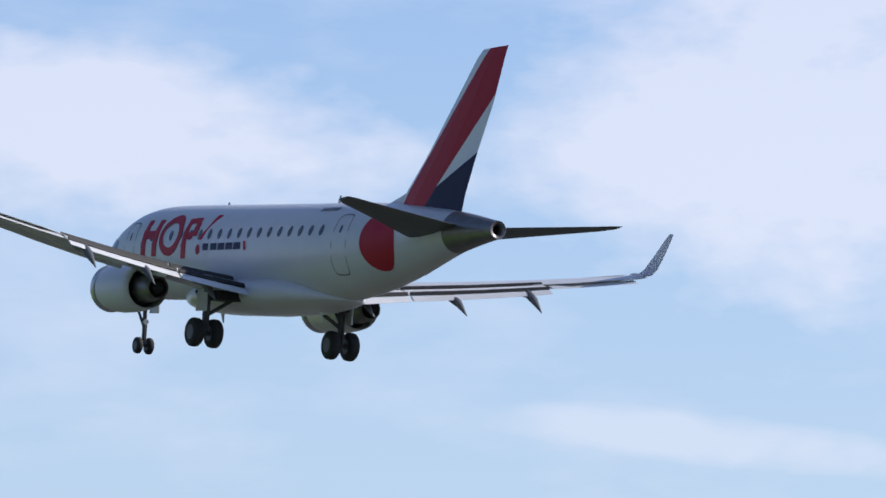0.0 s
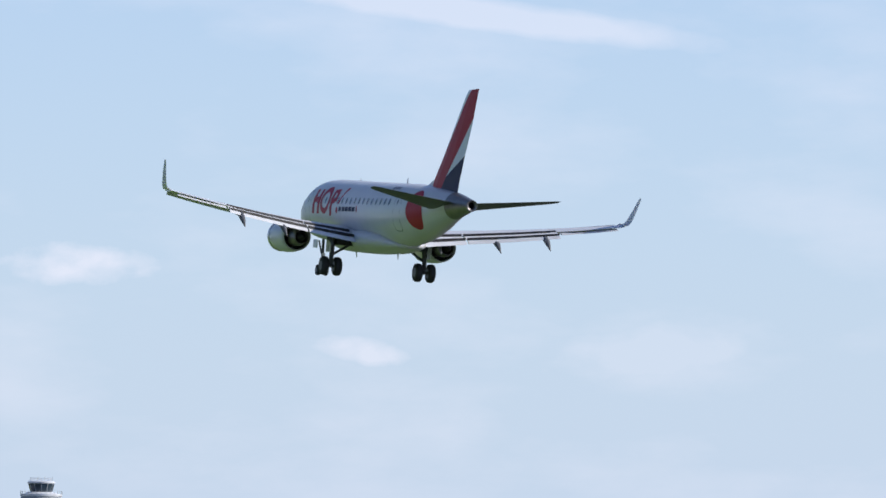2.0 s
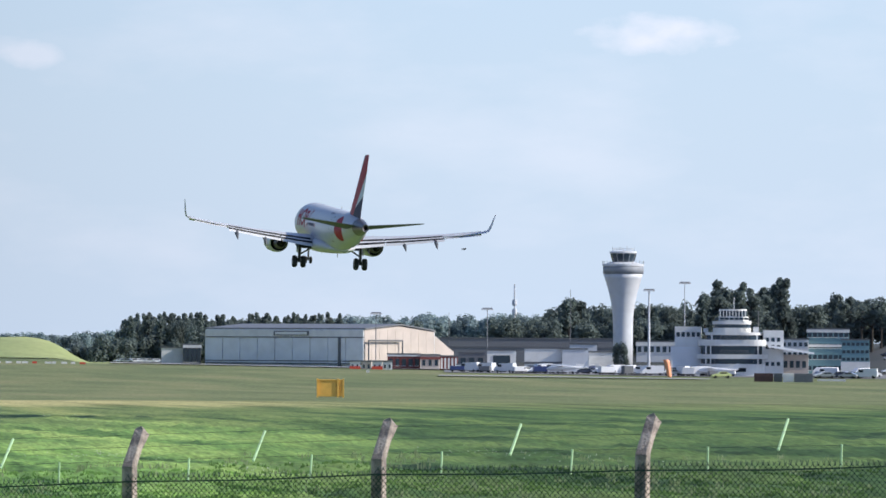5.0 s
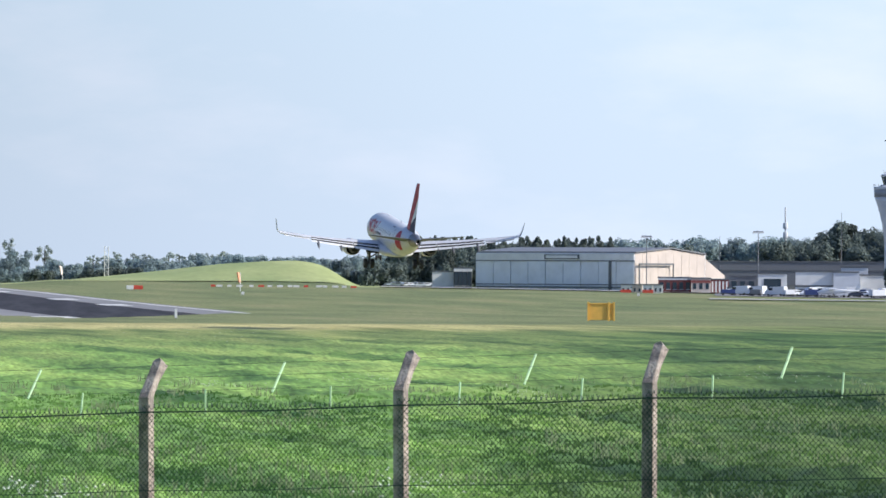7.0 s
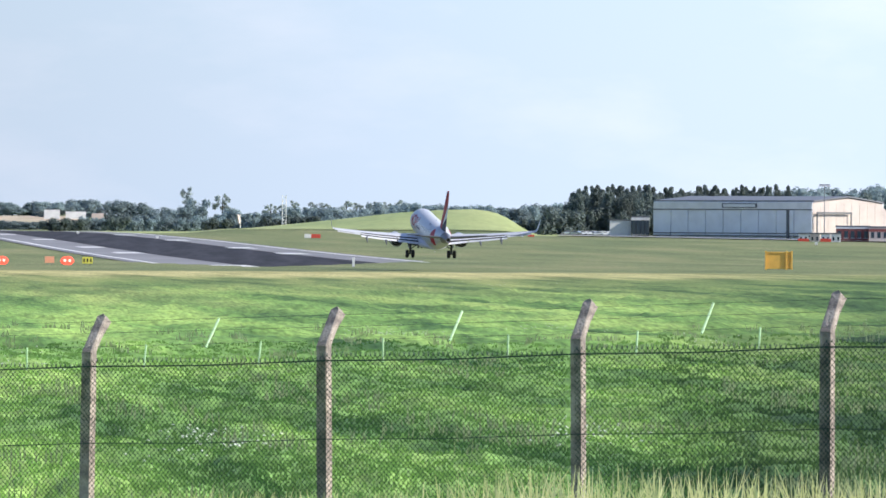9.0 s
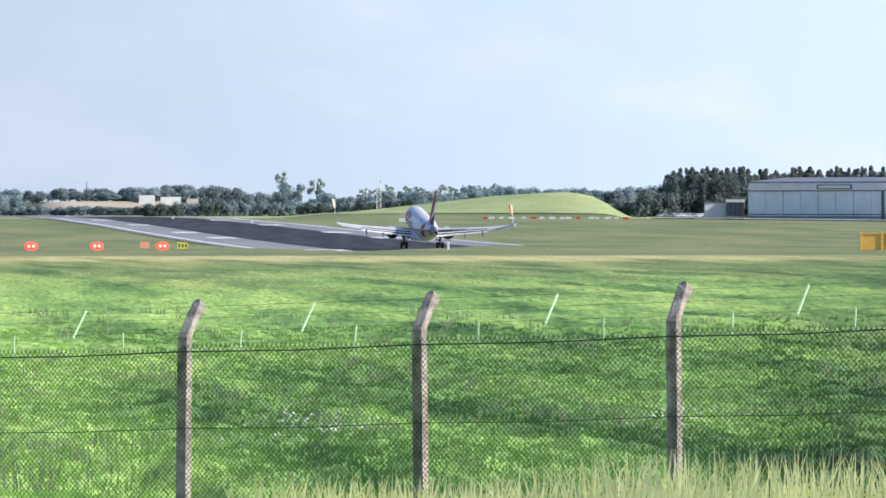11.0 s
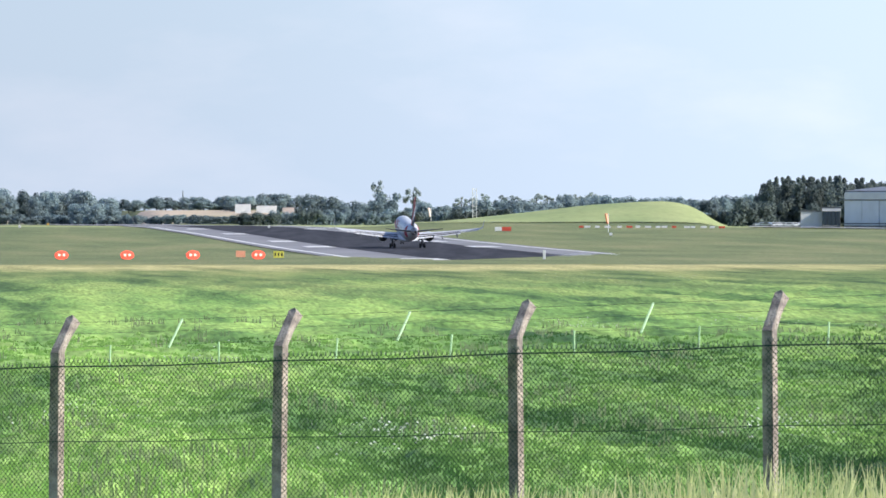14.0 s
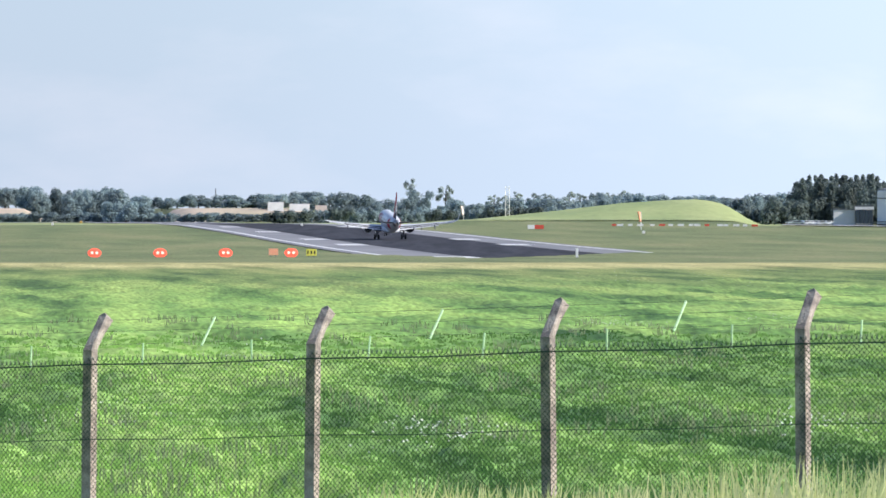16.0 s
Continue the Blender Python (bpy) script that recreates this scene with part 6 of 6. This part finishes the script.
def crown_mesh(name, kind, seed):
    """Crown one unit high of many small leaf tufts round a few lumps; tapers by kind."""
    r = random.Random(seed)
    verts, faces = [], []
    lumps = []
    if kind == "broad":
        for i in range(20):
            a, h = r.uniform(0, 6.28), r.uniform(0.14, 0.84)
            w = 0.32 * math.sin(math.pi * min(1, max(0.2, h * 0.85))) ** 0.5
            lumps.append((Vector((w * math.cos(a), w * math.sin(a), h)), r.uniform(0.14, 0.22)))
        lumps.append((Vector((0, 0, 0.5)), 0.36))
    elif kind == "tall":
        for i in range(18):
            a, h = r.uniform(0, 6.28), r.uniform(0.08, 0.93)
            w = 0.1 * (1.1 - h) + 0.02
            lumps.append((Vector((w * math.cos(a), w * math.sin(a), h)), r.uniform(0.08, 0.14) * (1.2 - 0.6 * h)))
    elif kind == "pine":
        for i in range(10):
            a, h = r.uniform(0, 6.28), r.uniform(0.5, 0.93)
            w = 0.2 * r.random() + 0.05
            lumps.append((Vector((w * math.cos(a), w * math.sin(a), h)), r.uniform(0.07, 0.13)))
    elif kind == "airy":
        for i in range(22):
            a, h = r.uniform(0, 6.28), r.uniform(0.2, 0.96)
            w = 0.22 * math.sin(math.pi * min(1, h)) ** 0.8
            lumps.append((Vector((w * math.cos(a), w * math.sin(a), h)), r.uniform(0.05, 0.09)))
    else:  # hedge
        for i in range(14):
            lumps.append((Vector((r.uniform(-0.75, 0.75), r.uniform(-0.2, 0.2), r.uniform(0.1, 0.72))), r.uniform(0.2, 0.3)))
    per = {"broad": 150, "tall": 110, "pine": 130, "airy": 45, "hedge": 150}[kind]
    size = {"broad": 0.034, "tall": 0.024, "pine": 0.026, "airy": 0.022, "hedge": 0.055}[kind]
    for c, rad in lumps:
        for i in range(per):
            d = Vector((r.gauss(0, 1), r.gauss(0, 1), r.gauss(0, 1))).normalized()
            p = c + d * rad * (r.random() ** 0.35) * (1 + 0.25 * noise.noise(d * 3 + c * 7))
            if p.z < 0.02:
                continue
            n = (d + Vector((r.uniform(-0.6, 0.6), r.uniform(-0.6, 0.6), r.uniform(-0.2, 0.8)))).normalized()
            a = n.orthogonal().normalized()
            a = (Matrix.Rotation(r.uniform(0, 6.28), 3, n) @ a)
            b = n.cross(a)
            s = size * r.uniform(0.6, 1.5)
            k = len(verts)
            verts += [p - a * s, p + b * s * 0.7 + n * s * 0.3, p + a * s, p - b * s * 0.7 + n * s * 0.2]
            faces.append((k, k + 1, k + 2, k + 3))
    me = bpy.data.meshes.new(name)
    me.from_pydata([tuple(v) for v in verts], [], faces)
    return me


def trunk_mesh(kind, seed):
    r = random.Random(seed)
    bm = bmesh.new()
    w = 0.03 if kind != "hedge" else 0.02
    top = {"pine": 0.85, "tall": 0.8, "airy": 0.85}.get(kind, 0.6)
    tube(bm, (0, 0, -0.03), (0.01, 0, top * 0.5), w, w * 0.7, 7)
    tube(bm, (0.01, 0, top * 0.5), (0, 0.01, top), w * 0.7, w * 0.25, 7)
    for i in range(7):
        a, h = r.uniform(0, 6.28), top * r.uniform(0.35, 0.9)
        L = 0.24 if kind in ("broad", "pine") else 0.1
        tube(bm, (0, 0, h), (L * math.cos(a), L * math.sin(a), h + 0.12), w * 0.35, w * 0.1, 5)
    me = bpy.data.meshes.new("trunk")
    bm.to_mesh(me)
    bm.free()
    me.materials.append(BARK)
    return me


TREES = {}
for kind in ("broad", "tall", "pine", "airy", "hedge"):
    for s in range(3):
        me = crown_mesh("crown", kind, 11 * s + len(kind))
        me.materials.append(HAZED_AIRY_LEAF if kind == "airy" else LEAF)
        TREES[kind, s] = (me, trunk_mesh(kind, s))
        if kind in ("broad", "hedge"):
            # far copies swap in the haze-coloured leaf
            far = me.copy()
            far.materials[0] = HAZED_LEAF
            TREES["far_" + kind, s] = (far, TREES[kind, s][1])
        # near copies swap in the darker leaf
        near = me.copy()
        near.materials[0] = NEAR_LEAF
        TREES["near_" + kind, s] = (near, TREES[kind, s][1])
WORD = {"broad": ("tree", "dark green broadleaf tree with rounded uneven crown"), "tall": ("tree", "tall dark narrow conifer"), "pine": ("tree", "tall pine with bare stem and flat crown"),
        "airy": ("tree", "tall pale open-crowned tree"), "hedge": ("bush", "dense dark green hedge bush")}
trng = random.Random(12)


def tree(kind, bearing, d, v1, wide=None, v0=None):
    """A tree whose top shows at the height v1; wide: its crown's width."""
    k = d / UNIT
    p = at(bearing, d)
    z0 = ground_z(p.x, p.y) - 0.1
    if v0 is not None:
        z0 = min(z0, EYE + v0 * k)
    h = EYE + v1 * k - z0
    if h < 1:
        return
    # distance picks the leaf: haze-coloured when far, darkest when near
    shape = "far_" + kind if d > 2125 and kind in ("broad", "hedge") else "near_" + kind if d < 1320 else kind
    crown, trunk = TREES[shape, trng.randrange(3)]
    word, label = WORD[kind]
    t = empty("tree" if word == "tree" else "bush", pose(p.x, p.y, z0, 0, 0, trng.uniform(0, 360) if kind != "hedge" else trng.uniform(-15, 15)), label, word)
    nat = {"broad": 0.95, "tall": 0.36, "pine": 0.55, "airy": 0.6, "hedge": 1.9}[kind]
    w = wide * k / nat if wide else h
    t.scale = (w, w, h)
    for nm, me in (("crown", crown), ("trunk", trunk)):
        o = new(nm, me)
        o.parent = t


def belt(kind, b0, b1, n, d, v1, wide, jitter=6, dj=40):
    for i in range(n):
        b = b0 + (b1 - b0) * (i + 0.5) / n + trng.uniform(-0.4, 0.4) * (b1 - b0) / n
        tree(kind, b, d + trng.uniform(-dj, dj), v1 + trng.uniform(-jitter, jitter), wide * trng.uniform(0.8, 1.3))


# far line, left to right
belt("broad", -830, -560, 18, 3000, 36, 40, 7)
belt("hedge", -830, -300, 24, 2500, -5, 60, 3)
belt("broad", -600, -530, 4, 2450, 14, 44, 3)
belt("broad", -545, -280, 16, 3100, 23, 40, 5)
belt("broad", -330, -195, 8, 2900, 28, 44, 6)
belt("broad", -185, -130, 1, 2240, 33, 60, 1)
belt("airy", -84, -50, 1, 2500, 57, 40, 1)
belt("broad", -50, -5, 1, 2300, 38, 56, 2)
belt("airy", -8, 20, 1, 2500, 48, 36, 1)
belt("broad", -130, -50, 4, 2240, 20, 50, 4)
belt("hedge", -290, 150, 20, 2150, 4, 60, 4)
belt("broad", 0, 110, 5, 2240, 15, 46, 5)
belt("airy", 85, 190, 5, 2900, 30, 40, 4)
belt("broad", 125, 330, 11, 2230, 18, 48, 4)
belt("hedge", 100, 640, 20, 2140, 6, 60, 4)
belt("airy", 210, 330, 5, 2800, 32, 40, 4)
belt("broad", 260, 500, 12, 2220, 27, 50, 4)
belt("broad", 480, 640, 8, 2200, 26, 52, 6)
belt("tall", 622, 1010, 50, 2100, 63, 24, 5)
belt("broad", 610, 1010, 20, 2080, 46, 50, 5)
belt("broad", 990, 1420, 24, 2150, 60, 58, 8)
belt("hedge", 600, 1900, 34, 2030, 24, 80, 6)
belt("broad", 1385, 1650, 14, 2050, 84, 60, 10)
belt("tall", 1400, 1440, 2, 2000, 106, 42, 3)
belt("broad", 1290, 1850, 26, 2000, 56, 60, 8)
belt("tall", 1640, 1760, 7, 1950, 122, 44, 10)
belt("tall", 1752, 1800, 3, 1940, 134, 50, 3)
belt("broad", 1660, 1990, 16, 1980, 88, 66, 10)
belt("pine", 1880, 1985, 6, 1900, 102, 46, 8)
belt("broad", 1480, 1510, 1, 1590, 18, 34, 2)
belt("broad", 2040, 2180, 7, 2150, 113, 60, 4)
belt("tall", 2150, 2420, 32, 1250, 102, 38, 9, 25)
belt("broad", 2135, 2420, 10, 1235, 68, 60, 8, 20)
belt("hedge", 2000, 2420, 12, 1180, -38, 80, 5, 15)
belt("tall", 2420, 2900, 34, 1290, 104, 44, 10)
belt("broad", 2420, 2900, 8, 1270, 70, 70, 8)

# ---- grass, flowers ----


def tufts(name, count, b0, b1, d0, d1, tall, mat, label, seed, clump=1.0, power=1.0, wide=0.02, lean=0.5, keep=None):
    """Many bent blades in clumps on a sector of the ground, as one mesh."""
    r = random.Random(seed)
    verts, faces = [], []
    made_n = 0
    while made_n < count:
        b = r.uniform(b0, b1)
        d = d0 + (d1 - d0) * r.random() ** power
        c = at(b, d)
        if keep and not keep(c.x, c.y, r):
            made_n += 0.2
            continue
        for i in range(6):
            x, y = c.x + r.gauss(0, 0.12 * clump), c.y + r.gauss(0, 0.25 * clump)
            z = ground_z(x, y) - 0.03
            h = tall * r.uniform(0.5, 1.25)
            a = r.uniform(0, 6.28)
            w = wide * r.uniform(0.6, 1.4) * (0.7 + d / 150)
            lx, ly = math.cos(a) * h * lean * r.random(), math.sin(a) * h * lean * r.random()
            k = len(verts)
            verts += [(x - w, y, z), (x + w, y, z), (x + lx * 0.35 + w * 0.8, y + ly * 0.35, z + h * 0.6), (x + lx * 0.35 - w * 0.8, y + ly * 0.35, z + h * 0.6), (x + lx, y + ly, z + h)]
            faces += [(k, k + 1, k + 2, k + 3), (k + 3, k + 2, k + 4)]
            made_n += 1
    me = bpy.data.meshes.new(name)
    me.from_pydata(verts, [], faces)
    me.materials.append(mat)
    return tagged(new(name, me), label, "grass", kind="stuff")


def bright(x, y, r):
    return noise.noise((x * 0.3 + 40, y * 0.03, 5)) > 0.12 + r.uniform(-0.1, 0.2)


SEED = material("seed_heads", (0.4, 0.44, 0.24), 0.8, vary=0.2, scale=1.0, fine=9, coords="World", second=(0.26, 0.34, 0.14))
tufts("long_grass", 75000, -900, 900, 70, 240, 0.12, BLADE, "long bright green grass beyond the fence", 1, 1.0, 1.3, 0.014)
tufts("rank_grass", 30000, 780, 1950, 70, 260, 0.14, DARK_BLADE, "darker grass beyond the fence on the right", 2, 1.0, 1.3, 0.014)
leafy(SEED)
tufts("seeding_grass", 5000, -900, 1950, 75, 300, 0.3, SEED, "pale seeding grass in patches", 3, 1.3, 1.2, 0.011, keep=bright)
tufts("verge_grass", 2100, 420, 1950, 50, 58, 0.68, STRAW, "tall dry straw-coloured grass along the fence", 4, 1.6, 1.0, 0.009, 0.4)
tufts("verge_grass", 700, -100, 420, 54, 60, 0.5, STRAW, "dry grass wisps along the fence foot", 5, 2.0, 1.0, 0.009, 0.4)


def flowers(name, spots, mat, label, size, seed):
    r = random.Random(seed)
    bm = bmesh.new()
    for b, d, n, sp in spots:
        for i in range(n):
            c = at(b, d)
            x, y = c.x + r.gauss(0, sp), c.y + r.gauss(0, sp * 6)
            z = ground_z(x, y) + r.uniform(0.2, 0.45)
            s = size * r.uniform(0.5, 1.3)
            vs = [bm.verts.new((x + dx * s, y + dy * s, z + dz * s)) for dx, dy, dz in ((-1, 0, 0), (0, -1, 0.2), (1, 0, 0), (0, 1, 0.3), (0, 0, 1))]
            for f in ((0, 1, 4), (1, 2, 4), (2, 3, 4), (3, 0, 4)):
                bm.faces.new([vs[j] for j in f])
    ob = part(name, bm, mat)
    tagged(ob, label, "flowers", kind="stuff")


flowers("white_flowers", [(-40, 100, 60, 0.6), (10, 95, 40, 0.5), (650, 110, 90, 0.5), (300, 260, 80, 1.0), (600, 280, 70, 1.2), (900, 230, 60, 1.2), (1300, 300, 60, 1.6), (-350, 180, 40, 1.0), (1600, 250, 60, 1.5), (-600, 120, 50, 0.7), (400, 500, 90, 5)], FLOWER, "white wild flowers scattered in the grass", 0.028, 3)
RAGWORT = material("yellow_flower", (0.8, 0.62, 0.05), 0.7, vary=0.1)
flowers("yellow_flowers", [(930, 57.5, 160, 0.13), (880, 57.5, 60, 0.1)], RAGWORT, "yellow ragwort in the verge", 0.02, 8)

# ---- tyre smoke ----
def smoke_material():
    m = bpy.data.materials.new("tyre_smoke")
    m.use_nodes = True
    nt = m.node_tree
    nt.nodes.clear()
    out, mix, tr, df = (nt.nodes.new(k) for k in ("ShaderNodeOutputMaterial", "ShaderNodeMixShader", "ShaderNodeBsdfTransparent", "ShaderNodeBsdfDiffuse"))
    df.inputs["Color"].default_value = (0.8, 0.84, 0.92, 1)
    mix.inputs[0].default_value = 0.06
    nt.links.new(tr.outputs[0], mix.inputs[1])
    tl, both = nt.nodes.new("ShaderNodeBsdfTranslucent"), nt.nodes.new("ShaderNodeMixShader")
    tl.inputs["Color"].default_value = (0.85, 0.9, 0.98, 1)
    nt.links.new(df.outputs[0], both.inputs[1])
    nt.links.new(tl.outputs[0], both.inputs[2])
    nt.links.new(both.outputs[0], mix.inputs[2])
    nt.links.new(mix.outputs[0], out.inputs[0])
    return m


SMOKE = smoke_material()


def smoke_puff(seed):
    """Thin-skinned overlapping wisps; one rigid puff."""
    r = random.Random(seed)
    bm = bmesh.new()
    for i in range(6):
        m = Matrix.Translation((r.gauss(0, 2.4), r.gauss(0, 6.0), 0.6 + 0.5 * i)) @ Matrix.Diagonal((r.uniform(1.6, 3.2), r.uniform(4, 8), r.uniform(0.7, 1.2), 1))
        bmesh.ops.create_icosphere(bm, subdivisions=2, radius=1, matrix=m)
    o = part("tyre_smoke", bm, SMOKE, None, "", smooth=True)
    return tagged(o, "thin bluish tyre smoke drifting off the runway", "smoke")


puffs = [smoke_puff(1), smoke_puff(2)]


def smoke_motion():
    # the puffs lie under the runway until the wheels touch, then rise and drift to the right
    for i, (o, t0, s0, l0) in enumerate(((puffs[0], 11.1, 862, -1.0), (puffs[1], 11.35, 872, 1.5))):
        rows = []
        for t, up, drift in ((0, -6, 0), (t0 - 0.3, -6, 0), (t0 + 0.3, 0.1, 0.5), (t0 + 1.5, 0.3, 3.0), (t0 + 2.2, 0.0, 5), (t0 + 3.2, -6.0, 8), (16, -6.0, 10)):
            p = lane(s0, l0 + drift, runway_z(s0) + up)
            rows.append((t, pose(p.x, p.y, p.z, 0, 0, 5 + drift)))
        walk(o, rows)


# ---- a bird ----


def bird():
    t = empty("bird", label="small dark bird gliding over the airfield", category="bird")
    bm = bmesh.new()
    side_tube(bm, [(0, 0.16, 0), (0, 0.1, 0.01), (0, 0, 0), (0, -0.12, 0), (0, -0.22, 0)], [0.01, 0.04, 0.05, 0.03, 0.012], 10)
    part("body", bm, BLACK, t, smooth=True)
    for sgn in (-1, 1):
        bm = bmesh.new()
        loft(bm, [foil((sgn * x, y, z), (sgn * x, y - c, z), 0.012) for x, y, z, c in ((0.02, 0.06, 0, 0.13), (0.16, 0.09, 0.06, 0.11), (0.32, 0.02, 0.03, 0.03))])
        part("wing", bm, BLACK, t)
    return t


finch = bird()


def bird_motion():
    rows = []
    for t in (0, 4, 8, 12, 16):
        a, e = radians(5.58 + 0.733 * (t - 3.5)), radians(0.74 + 0.155 * (t - 3.5))
        rows.append((t, pose(400 * math.sin(a), 400 * math.cos(a), EYE + 400 * math.tan(e), 0, 0, -70)))
    walk(finch, rows)


motions()
